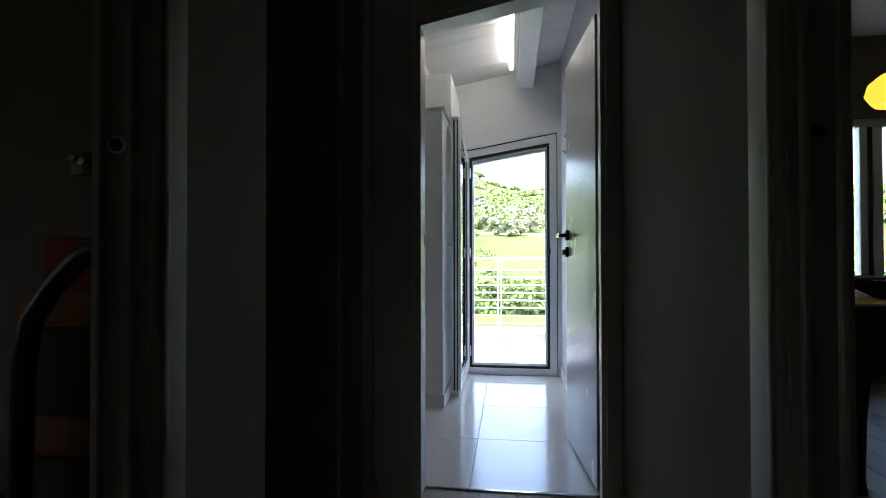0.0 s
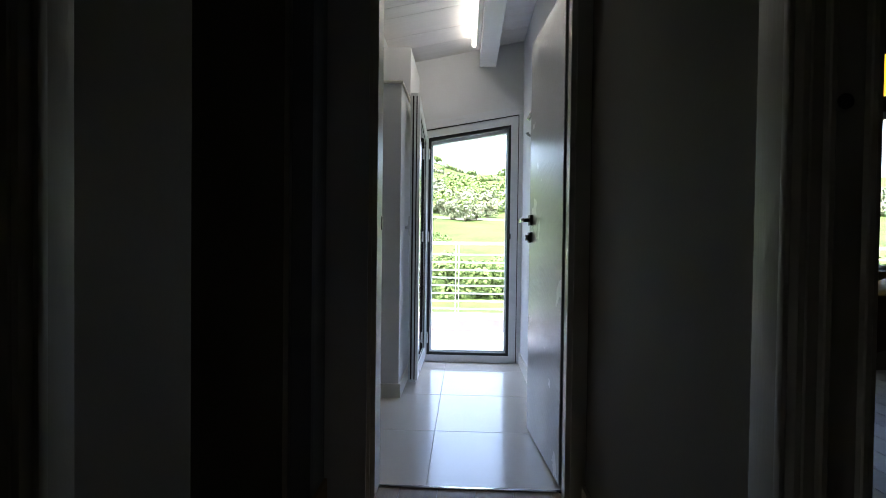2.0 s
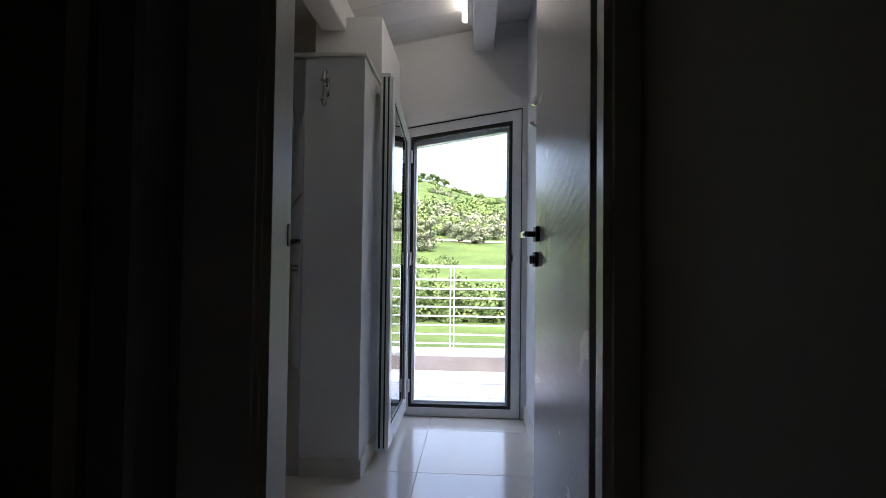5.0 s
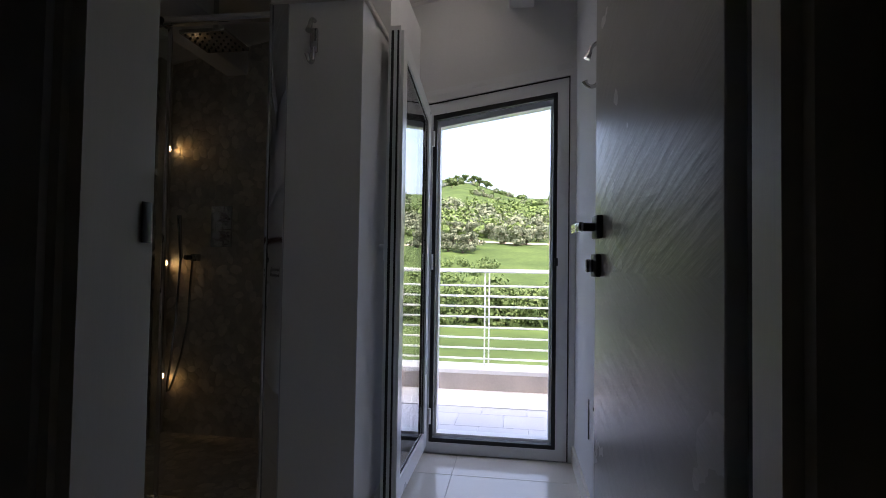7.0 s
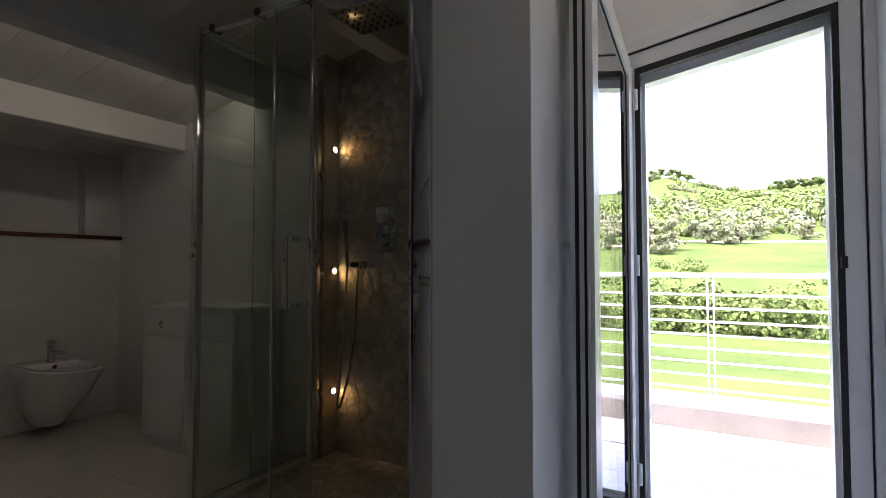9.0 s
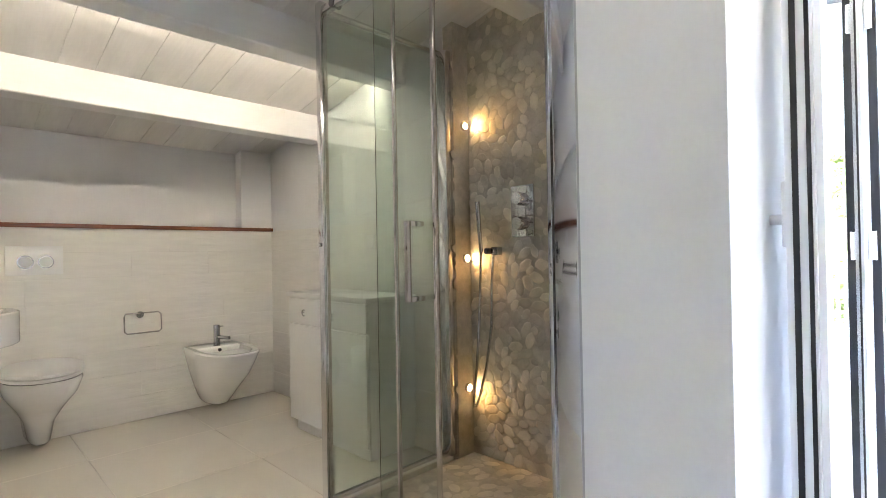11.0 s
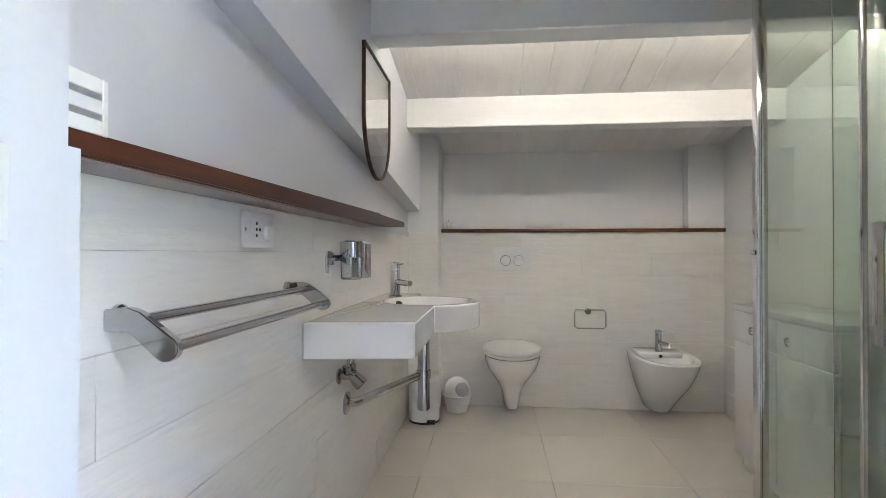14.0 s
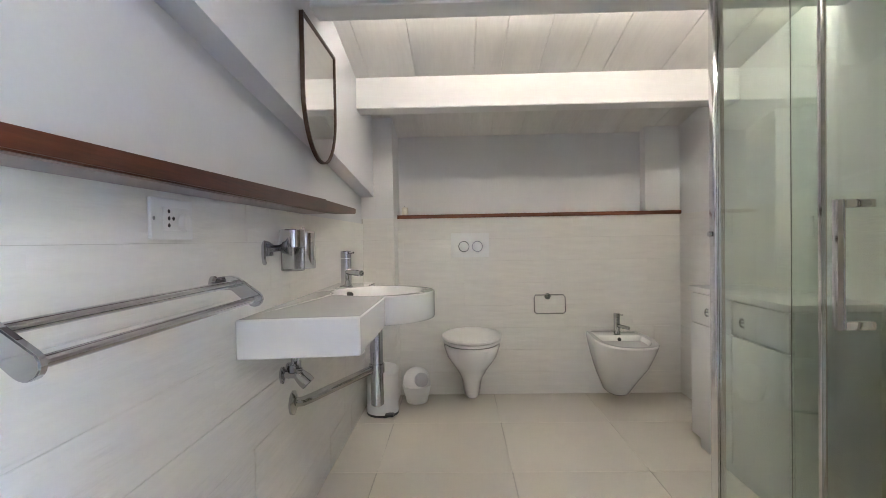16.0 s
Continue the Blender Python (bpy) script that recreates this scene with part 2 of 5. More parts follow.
def tube(bm, pts, r, n=12, caps=True):
    """A round bar along the given points."""
    pts = [Vector(p) for p in pts]
    rings = []
    ref = None
    for i, p in enumerate(pts):
        d = (pts[min(i + 1, len(pts) - 1)] - pts[max(i - 1, 0)]).normalized()
        if ref is None:
            ref = d.orthogonal().normalized()
        ref = (ref - d * ref.dot(d)).normalized()
        side = d.cross(ref)
        rr = r[i] if isinstance(r, (list, tuple)) else r
        rings.append([bm.verts.new(p + (ref * math.cos(a) + side * math.sin(a)) * rr)
                      for a in (2 * math.pi * k / n for k in range(n))])
    for a, b in zip(rings, rings[1:]):
        for k in range(n):
            bm.faces.new((a[k], a[(k + 1) % n], b[(k + 1) % n], b[k]))
    if caps:
        bm.faces.new(rings[0][::-1])
        bm.faces.new(rings[-1])
    bmesh.ops.recalc_face_normals(bm, faces=bm.faces)
    return bm


def tb(pts, r, n=12):
    return tube(bmesh.new(), pts, r, n)


def arc(c, u, v, r, a0, a1, n=8):
    c, u, v = Vector(c), Vector(u), Vector(v)
    return [c + u * r * math.cos(radians(a0 + (a1 - a0) * i / n)) + v * r * math.sin(radians(a0 + (a1 - a0) * i / n))
            for i in range(n + 1)]


def lathe(bm, profile, at=(0, 0, 0), n=24, sx=1.0, sy=1.0):
    rings = []
    for r, z in profile:
        rings.append([bm.verts.new((at[0] + sx * r * math.cos(2 * math.pi * k / n), at[1] + sy * r * math.sin(2 * math.pi * k / n),
                                    at[2] + z)) for k in range(n)])
    for a, b in zip(rings, rings[1:]):
        for k in range(n):
            bm.faces.new((a[k], a[(k + 1) % n], b[(k + 1) % n], b[k]))
    bm.faces.new(rings[0][::-1])
    bm.faces.new(rings[-1])
    bmesh.ops.recalc_face_normals(bm, faces=bm.faces)
    return bm


def lt(profile, at=(0, 0, 0), n=24, sx=1.0, sy=1.0):
    return lathe(bmesh.new(), profile, at, n, sx, sy)


def prism(bm, poly, axis, d0, d1):
    """A polygon in the two other axes, drawn out along axis from d0 to d1."""
    def place(p, d):
        return {"x": (d, p[0], p[1]), "y": (p[0], d, p[1]), "z": (p[0], p[1], d)}[axis]
    a = [bm.verts.new(place(p, d0)) for p in poly]
    b = [bm.verts.new(place(p, d1)) for p in poly]
    bm.faces.new(a)
    bm.faces.new(b[::-1])
    n = len(poly)
    for k in range(n):
        bm.faces.new((a[k], b[k], b[(k + 1) % n], a[(k + 1) % n]))
    bmesh.ops.recalc_face_normals(bm, faces=bm.faces)
    return bm


def pr(poly, axis, d0, d1):
    return prism(bmesh.new(), poly, axis, d0, d1)


def ring(bm, outer, inner, axis, d0, d1):
    """A frame between two outlines with the same number of corners."""
    def place(p, d):
        return {"x": (d, p[0], p[1]), "y": (p[0], d, p[1]), "z": (p[0], p[1], d)}[axis]
    v = [[bm.verts.new(place(p, d)) for p in line] for line, d in ((outer, d0), (outer, d1), (inner, d1), (inner, d0))]
    n = len(outer)
    for i in range(4):
        a, b = v[i], v[(i + 1) % 4]
        for k in range(n):
            bm.faces.new((a[k], a[(k + 1) % n], b[(k + 1) % n], b[k]))
    bmesh.ops.recalc_face_normals(bm, faces=bm.faces)
    return bm


def rg(outer, inner, axis, d0, d1):
    return ring(bmesh.new(), outer, inner, axis, d0, d1)


def loft(rings, cap=True):
    bm = bmesh.new()
    vs = [[bm.verts.new(p) for p in r] for r in rings]
    n = len(rings[0])
    for a, b in zip(vs, vs[1:]):
        for k in range(n):
            bm.faces.new((a[k], a[(k + 1) % n], b[(k + 1) % n], b[k]))
    if cap:
        bm.faces.new(vs[0][::-1])
        bm.faces.new(vs[-1])
    bmesh.ops.recalc_face_normals(bm, faces=bm.faces)
    return bm


# ---- plan ----
XE, XP0, XP1 = 0.512, -0.655, -0.325          # east wall; partition
YP, YN = 3.316, 4.14                        # partition front; north wall, inner face
YS, YU, YSR = 2.21, 2.168, 2.09                      # south wall: by the door, above the slope, recessed
XW, XWT = -3.70, -3.60                      # west wall above and below its ledge
HXL, HXR = -0.44, 0.515                      # hall walls
YD0 = 2.122                                    # wall with the entry door
JL, JR = -0.285, 0.475                      # entry opening


def roof(x):
    return 1.725 + 0.19 * (x - XW)


# ---- structure ----
def wall(name, m, *boxes):
    bm = bmesh.new()
    for b in boxes:
        box(bm, *b)
    return struct(name, bm, m)


HZ = 2.62
# hall: left wall with two openings, right wall with one
TW = 0.07
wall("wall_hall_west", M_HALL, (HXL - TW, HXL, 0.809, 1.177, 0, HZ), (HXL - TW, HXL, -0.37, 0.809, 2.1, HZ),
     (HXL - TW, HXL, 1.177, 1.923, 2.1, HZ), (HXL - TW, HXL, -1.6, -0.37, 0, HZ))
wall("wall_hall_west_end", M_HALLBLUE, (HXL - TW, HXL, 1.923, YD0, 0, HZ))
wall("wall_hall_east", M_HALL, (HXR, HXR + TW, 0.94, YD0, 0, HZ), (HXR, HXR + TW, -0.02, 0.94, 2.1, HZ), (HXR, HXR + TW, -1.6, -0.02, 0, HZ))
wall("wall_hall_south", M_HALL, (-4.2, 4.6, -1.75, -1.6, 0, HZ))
struct("ceiling_hall", bx(-4.2, 4.6, -1.75, YD0, HZ, HZ + 0.12), M_WALL)
# wall between hall and bathroom, with the entry opening under a sloping head
HEADL, HEADR = 1.915, 2.07
bm = bmesh.new()
box(bm, XW - 0.2, HXL, 1.95, YSR, 0, HZ)
box(bm, JR, HXR + 0.34, YD0, YS, 0, HZ)
prism(bm, [(JL, HEADL), (JR, HEADR), (JR, HZ + 0.2), (JL, HZ + 0.2)], "y", YD0, YS)
struct("wall_south", bm, M_WALLBLUE)
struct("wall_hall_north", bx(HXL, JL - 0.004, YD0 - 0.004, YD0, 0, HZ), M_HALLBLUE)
bm = bmesh.new()
prism(bm, [(-3.39, 1.298), (-0.628, 1.574), (-0.628, HZ), (-3.39, HZ)], "y", YSR, YU)
struct("wall_south_proud", bm, M_WALLBLUE)
struct("wall_by_door", pr([(-0.644, 0), (JL, 0), (JL, HZ), (-0.628, HZ), (-0.628, 1.135), (-0.644, 1.135)], "y", YSR, YS), M_WALLBLUE)
wall("pillar_southwest", M_WALL, (XW, -3.39, YSR, 2.29, 1.165, 2.3))
wall("wall_west", M_WALL, (XW - 0.2, XW, YD0, 4.9, 0, HZ))
wall("pillar_northwest", M_WALL, (XW, -3.61, 3.915, YN, 1.19, 2.3))
# north wall: bathroom part, shower recess, window bay
wall("wall_north", M_WALL, (XW, -1.80, YN, 4.9, 0, HZ), (-1.80, XP1, 4.26, 4.9, 0, HZ))
SILL_L, SILL_R = -0.30, XE
def lintel(x):
    return 1.99 + 0.17 * (x - 0.5)
bm = bmesh.new()
prism(bm, [(XP1, lintel(XP1)), (XE + 0.3, lintel(XE + 0.3)), (XE + 0.3, HZ + 0.3), (XP1, HZ)], "y", 4.26, 4.45)
struct("wall_north_lintel", bm, M_WALL)
wall("wall_east", M_WALLBLUE, (XE, XE + 0.34, YS, 4.45, 0, HZ + 0.3))
# partition beside the window bay, with a cap and a set-back upper part
wall("partition", M_WALL, (XP0, XP1, YP, 4.26, 0, 1.905))
struct("partition_cap", bx(XP0 - 0.01, XP1 + 0.012, YP - 0.012, 3.72, 1.905, 1.925, bevel=0.004), M_CASING)
wall("partition_upper", M_WALL, (XP0, XP1 + 0.02, 3.62, 4.26, 1.925, 2.24))
# roof boards: one mesh of tongue-and-groove boards along the slope
bm = bmesh.new()
y, rnd = 2.0, random.Random(3)
XC0, XC1 = XW - 0.2, XE + 0.35
while y < 4.86:
    w = rnd.choice((0.19, 0.24, 0.3, 0.14))
    z0, z1 = roof(XC0), roof(XC1)
    prism(bm, [(y + 0.002, 0.0), (y + w - 0.002, 0.0), (y + w, 0.003), (y + w, 0.03), (y, 0.03), (y, 0.003)], "x", XC0, XC1)
    y += w
for v in bm.verts:
    v.co.z += roof(v.co.x)
struct("ceiling", bm, M_CEIL)
bm = bmesh.new()
prism(bm, [(XC0, roof(XC0) + 0.03), (XC1, roof(XC1) + 0.03), (XC1, roof(XC1) + 0.25), (XC0, roof(XC0) + 0.25)], "y", 1.9, 4.62)
struct("roof", bm, M_CURB)
struct("floor_slab", bx(-4.2, 4.6, -1.75, 4.38, -0.25, -0.0022), M_GROUT)

# ceiling beams
def beam(x, w=0.13, h=0.15):
    bm = bx(x - w / 2, x + w / 2, YSR, 4.26, -h, 0.01, bevel=0.006, seg=1)
    for v in bm.verts:
        v.co.z += roof(x) + (v.co.x - x) * 0.19 * (v.co.z > -h / 2)
    return tagged(part("ceiling_beam", bm, M_BEAM), "white painted timber beam under the sloping board ceiling", "beam", "ceiling beams")


for bxx in (-2.965, -2.14, -1.35, -0.56, 0.23):
    beam(bxx)

# linear lamps on the beams' west faces
def strip_lamp(x, y0, y1, w, h, m):
    zc = roof(x) - 0.075
    t = thing("linear_lamp", "long white linear lamp fixed to the side of a beam, lit", "lamp", (x - 0.065, (y0 + y1) / 2, zc), "linear lamps")
    kid("housing", bx(x - 0.10, x - 0.067, y0, y1, zc - 0.03, zc + 0.035, bevel=0.004), M_PLASTIC, t)
    kid("diffuser", bx(x - 0.1 - w, x - 0.1, y0 + 0.01, y1 - 0.01, zc + 0.0025 - h / 2, zc + 0.0025 + h / 2, bevel=0.3 * w), m, t, "glowing diffuser")
    return t


strip_lamp(0.23, 2.85, 3.99, 0.028, 0.055, M_TUBEBAY)
strip_lamp(-2.14, 2.3, 4.1, 0.014, 0.022, M_TUBE)

# ---- entry door ----
d = thing("door_1", "white lacquered door frame with sloping head", "door frame", (0, YD0, 0), kind="structure")
def slab(u0, u1, d0, d1, z0=0.0, up=0.0):
    """An upright board of the frame whose top follows the sloping head."""
    h = lambda x: HEADL + (HEADR - HEADL) * (x - JL) / (JR - JL) + up
    return pr([(u0, z0), (u1, z0), (u1, h(u1)), (u0, h(u0))], "y", d0, d1)
kid("jamb", slab(JL, JL + 0.03, YD0 - 0.012, YS + 0.012), M_CASING, d)
kid("jamb", slab(JR - 0.03, JR, YD0 - 0.012, 2.166), M_CASING, d)
kid("rebate", slab(JR - 0.004, JR, 2.167, YS + 0.012), M_CASING, d)
# Black strip stands in for the shade inside the rebate.
kid("seal", slab(JR - 0.018, JR - 0.004, 2.167, 2.205), M_RUBBER, d, "black strip standing in for shade in the door rebate")
kid("casing", slab(JL - 0.033, JL + 0.012, YD0 - 0.022, YD0 - 0.004, up=0.09), M_CASING, d)
kid("casing", slab(JR - 0.012, JR + 0.085, YD0 - 0.03, YD0 - 0.006, up=0.09), M_CASING, d)
kid("casing", slab(JL - 0.085, JL + 0.012, YS + 0.002, YS + 0.02, up=0.09), M_CASING, d)
kid("head", pr([(JL, HEADL - 0.03), (JR, HEADR - 0.03), (JR, HEADR), (JL, HEADL)], "y", YD0 - 0.012, YS + 0.012), M_CASING, d)
kid("head_casing", pr([(JL - 0.033, HEADL - 0.012), (JR + 0.085, HEADR + 0.0), (JR + 0.085, HEADR + 0.1), (JL - 0.033, HEADL + 0.085)], "y", YD0 - 0.0225, YD0 - 0.004), M_CASING, d)
kid("strike_plate", bx(JL + 0.0305, JL + 0.033, YS - 0.010, YS + 0.006, 1.002, 1.054, bevel=0.001), M_BLACK, d, "dark metal strike plate")
kid("threshold", bx(JL + 0.03, JR - 0.02, 2.195, 2.212, -0.012, 0.006, bevel=0.002), M_CHROME, d, "bright metal threshold strip")

LX0, LX1, LY0, LY1 = 0.446, 0.486, 2.235, 2.85
d = thing("interior_door", "open white ash-grain door with a dark lever handle", "door", (LX0, LY0, 0.01))
kid("leaf", bx(LX0, LX1, LY0, LY1, 0.01, 1.955, bevel=0.002, seg=1), M_LEAF, d)
for z in (0.35, 1.65):
    kid("hinge", tb([(LX1 - 0.012, LY0 - 0.008, z), (LX1 - 0.012, LY0 - 0.008, z + 0.09)], 0.006), M_STEEL, d)
HY = 2.80
h = kid("handle_rose", bx(LX0 - 0.014, LX0 - 0.0005, HY - 0.026, HY + 0.026, 1.043, 1.095, bevel=0.003), M_BLACK, d, "square dark rose")
kid("lever", bx(LX0 - 0.050, LX0 - 0.039, HY - 0.012, HY + 0.082, 1.058, 1.080, bevel=0.003), M_CHROME, h, "flat chrome lever")
kid("neck", tb([(LX0 - 0.013, HY, 1.069), (LX0 - 0.042, HY, 1.069)], 0.010), M_BLACK, h)
kh = kid("keyhole_plate", bx(LX0 - 0.012, LX0 - 0.0005, HY - 0.010, HY + 0.042, 0.957, 1.009, bevel=0.003), M_BLACK, d, "square dark keyhole plate")
kid("thumb_turn", bx(LX0 - 0.028, LX0 - 0.012, HY + 0.009, HY + 0.023, 0.967, 0.997, bevel=0.003), M_CHROME, kh)
kid("latch_plate", bx(LX0 + 0.008, LX1 - 0.008, LY1, LY1 + 0.002, 0.94, 1.12), M_STEEL, d)
d.rotation_euler = (0, 0, radians(4.6))

# ---- balcony window: fixed frame and open sash ----
w = thing("window_1", "white frame of the balcony door with black gasket and sloping head", "door frame", (0, 4.2, 0), kind="structure")
def top(x, drop=0.0):
    return lintel(x) - drop
GX0, GX1 = -0.225, 0.42
outer = [(XP1 + 0.005, 0.0), (XE, 0.0), (XE, top(XE)), (XP1 + 0.005, top(XP1))]
inner = [(GX0, 0.055), (GX1, 0.055), (GX1, top(GX1, 0.105)), (GX0, top(GX0, 0.10))]
kid("window_frame", rg(outer, inner, "y", 4.25, 4.32), M_PVC, w)
inn2 = [(GX0 + 0.020, 0.076), (GX1 - 0.020, 0.076), (GX1 - 0.020, top(GX1 - 0.020, 0.128)), (GX0 + 0.020, top(GX0, 0.123))]
kid("gasket", rg(inner, inn2, "y", 4.253, 4.285), M_RUBBER, w, "black rubber gasket")
inn3 = [(GX0 + 0.03, 0.08), (GX1 - 0.03, 0.08), (GX1 - 0.03, top(GX1 - 0.03, 0.15)), (GX0 + 0.03, top(GX0, 0.145))]
kid("outer_rebate", rg(outer, inn3, "y", 4.32, 4.385), M_PVC, w)
kid("head_trim", pr([(XP1 + 0.01, top(XP1, 0.0)), (XE, top(XE, 0.0)), (XE, top(XE, -0.03)), (XP1 + 0.01, top(XP1, -0.03))], "y", 4.235, 4.262), M_PVC, w)
def inset(e, f):
    return [(XP1 + 0.005 + e, 0.0), (XE - e, 0.0), (XE - e, top(XE - e, f)), (XP1 + 0.005 + e, top(XP1 + e, f))]
kid("outer_bead", rg(inset(0.0, 0.0), inset(0.03, 0.034), "y", 4.236, 4.249), M_PVC, w)
# Thin black ring draws the shadow between frame and bead.
kid("shadow_gap", rg(inset(0.031, 0.035), inset(0.036, 0.041), "y", 4.2455, 4.2495), M_RUBBER, w, "black strip drawing the shadow in the joint")
kid("strike", bx(GX1 - 0.012, GX1 + 0.006, 4.24, 4.255, 0.98, 1.02, bevel=0.002), M_BLACK, w)

s = thing("balcony_door_sash", "white balcony door sash standing open with a clear pane", "door", (-0.24, 4.245, 0.03))
SX0, SX1, SY0, SY1 = -0.292, -0.232, 3.545, 4.24
def stop_(y):     # the sash's own head slopes down towards its hinge
    return 1.785 + 0.19 * (SY1 - y)
o = [(SY0, 0.03), (SY1, 0.03), (SY1, stop_(SY1)), (SY0, stop_(SY0))]
i1 = [(SY0 + 0.08, 0.125), (SY1 - 0.08, 0.125), (SY1 - 0.08, stop_(SY1 - 0.08) - 0.085), (SY0 + 0.08, stop_(SY0 + 0.08) - 0.085)]
fr = kid("sash_frame", rg(o, i1, "x", SX0, SX1 - 0.012), M_PVC, s)
o2 = [(SY0 + 0.012, 0.042), (SY1 - 0.012, 0.042), (SY1 - 0.012, stop_(SY1) - 0.014), (SY0 + 0.012, stop_(SY0) - 0.014)]
kid("sash_lip", rg(o2, i1, "x", SX1 - 0.012, SX1), M_PVC, s)
gi = [(SY0 + 0.088, 0.133), (SY1 - 0.088, 0.133), (SY1 - 0.088, stop_(SY1 - 0.088) - 0.093), (SY0 + 0.088, stop_(SY0 + 0.088) - 0.093)]
kid("glazing_gasket", rg(i1, gi, "x", SX0 + 0.01, SX1 - 0.008), M_RUBBER, s)
p = kid("pane", pr(i1, "x", -0.266, -0.260), M_GLASS, s, "clear glass pane", smooth=False)
p.visible_shadow = False
for gx in (-0.284, -0.244):
    q = kid("pane", pr(i1, "x", gx - 0.002, gx + 0.002), M_GLASS, s, "clear glass pane", smooth=False)
    q.visible_shadow = False
for z0 in (0.05,):
    kid("edge_seal", bx(SX0 + 0.012, SX0 + 0.022, SY0 - 0.004, SY0, 0.05, stop_(SY0) - 0.02), M_RUBBER, s, "black edge seal")
    kid("edge_seal", bx(SX0 + 0.036, SX0 + 0.043, SY0 - 0.004, SY0, 0.05, stop_(SY0) - 0.02), M_RUBBER, s, "black edge seal")
hp = kid("handle_plate", bx(SX0 - 0.012, SX0, 3.57, 3.60, 0.99, 1.12, bevel=0.004), M_PVC, s)
kid("lever", bx(SX0 - 0.05, SX0 - 0.035, 3.565, 3.605, 1.03, 1.06, bevel=0.004), M_PVC, hp)
kid("neck", tb([(SX0 - 0.012, 3.585, 1.045), (SX0 - 0.055, 3.585, 1.045)], 0.01), M_PVC, hp)
for z in (0.15, 0.95, 1.6):
    kid("hinge", tb([(SX1 + 0.01, 4.243, z), (SX1 + 0.01, 4.243, z + 0.08)], 0.009), M_PVC, s)

# ---- bathroom fixtures ----
def coat_hook(m):
    t = thing("coat_hook", "chrome double coat hook screwed to the wall", "hook", group="coat hooks")
    part("backplate", bx(-0.012, 0.012, -0.006, 0, -0.035, 0.035, bevel=0.004), M_CHROME, t)
    part("upper_hook", tb(arc((0, -0.004, 0.03), (0, -1, 0), (0, 0, 1), 0.028, 180, 0, 8) + [(0, -0.04, 0.012)], [0.006] * 8 + [0.007, 0.01]), M_CHROME, t)
    part("lower_hook", tb([(0, -0.004, -0.02), (0, -0.006, -0.05)] + arc((0, -0.026, -0.05), (0, 1, 0), (0, 0, -1), 0.02, 0, 170, 8), [0.006] * 10 + [0.009]), M_CHROME, t)
    t.matrix_basis = m
    return t


hk = coat_hook(pose(-0.503, YP, 1.765, 0, 0, 0))
for c in hk.children:
    c.scale = (1.25, 1.25, 1.25)
copy_thing(hk, pose(XE, 3.50, 1.72, 0, 0, -90))

# chrome profile on the partition's edge
t = thing("shower_profile", "polished chrome upright profile on the end of the partition", "shower trim", (-0.635, YP, 0))
kid("face", bx(XP0 - 0.002, -0.598, YP - 0.012, YP - 0.001, 0.0, 1.90, bevel=0.002), M_CHROME, t)
kid("lip", bx(XP0 - 0.012, XP0 - 0.001, YP - 0.016, YP + 0.05, 0.0, 1.90, bevel=0.002), M_CHROME, t)

# heater and slit on the east wall
t = thing("wall_heater", "white low electric wall heater mounted near the floor", "heater", (XE, 3.05, 0.2))
kid("body", bx(XE - 0.05, XE - 0.001, 2.86, 3.31, 0.13, 0.575, bevel=0.02, seg=3), M_PLASTIC, t)
kid("screw", tb([(XE - 0.052, 3.285, 0.53), (XE - 0.049, 3.285, 0.53)], 0.006), M_BLACK, t)
t = thing("pocket_slot", "narrow dark slot in the plaster wall", "wall slot", (XE, 3.5, 0.4))
kid("slot", bx(XE - 0.004, XE + 0.002, 3.728, 3.740, 0.29, 0.448), M_BLACK, t)

# shower enclosure
PX, PY = -1.79, 3.46
GT = 1.955
en = thing("shower_enclosure", "glass shower enclosure with chrome profiles and a half-open sliding door", "shower", (PX, PY, 0))
kid("corner_post", bx(PX - 0.018, PX + 0.018, PY - 0.018, PY + 0.018, 0.03, GT + 0.02, bevel=0.006), M_PROFILE, en)
kid("wall_channel", bx(PX - 0.014, PX + 0.044, 4.098, 4.138, 0.03, GT, bevel=0.003), M_PROFILE, en)
kid("top_rail", bx(PX, XP0, PY - 0.012, PY + 0.022, GT - 0.028, GT, bevel=0.004), M_PROFILE, en)
kid("side_rail", bx(PX - 0.012, PX + 0.012, PY + 0.02, 4.11, GT - 0.022, GT, bevel=0.004), M_PROFILE, en)
kid("bottom_rail", bx(PX + 0.018, XP0, PY - 0.012, PY + 0.02, 0.03, 0.05, bevel=0.003), M_PROFILE, en)
kid("side_sill", bx(PX - 0.012, PX + 0.012, PY + 0.02, 4.11, 0.03, 0.05, bevel=0.003), M_PROFILE, en)
for nm, bb in (("fixed_pane", (PX + 0.018, -1.352, PY - 0.007, PY - 0.001, 0.05, GT - 0.028)),
               ("side_pane", (PX - 0.003, PX + 0.003, PY + 0.018, 4.10, 0.05, GT - 0.022))):
    g = kid(nm, bx(*bb), M_SGLASS, en, "green-tinted clear glass", smooth=False)
    g.visible_shadow = False
kid("pane_edge", bx(-1.356, -1.346, PY - 0.011, PY + 0.003, 0.05, GT - 0.03, bevel=0.002), M_PROFILE, en)
sd = kid("sliding_pane", bx(-1.47, -1.186, PY + 0.010, PY + 0.016, 0.05, GT - 0.03), M_SGLASS, en, "green-tinted clear glass", smooth=False)
sd.visible_shadow = False
kid("pane_edge", bx(-1.19, -1.175, PY + 0.006, PY + 0.020, 0.05, GT - 0.03, bevel=0.003), M_PROFILE, sd)
hb = kid("door_handle", bx(-1.245, -1.229, PY - 0.062, PY - 0.046, 0.842, 1.090, bevel=0.002), M_PROFILE, sd)
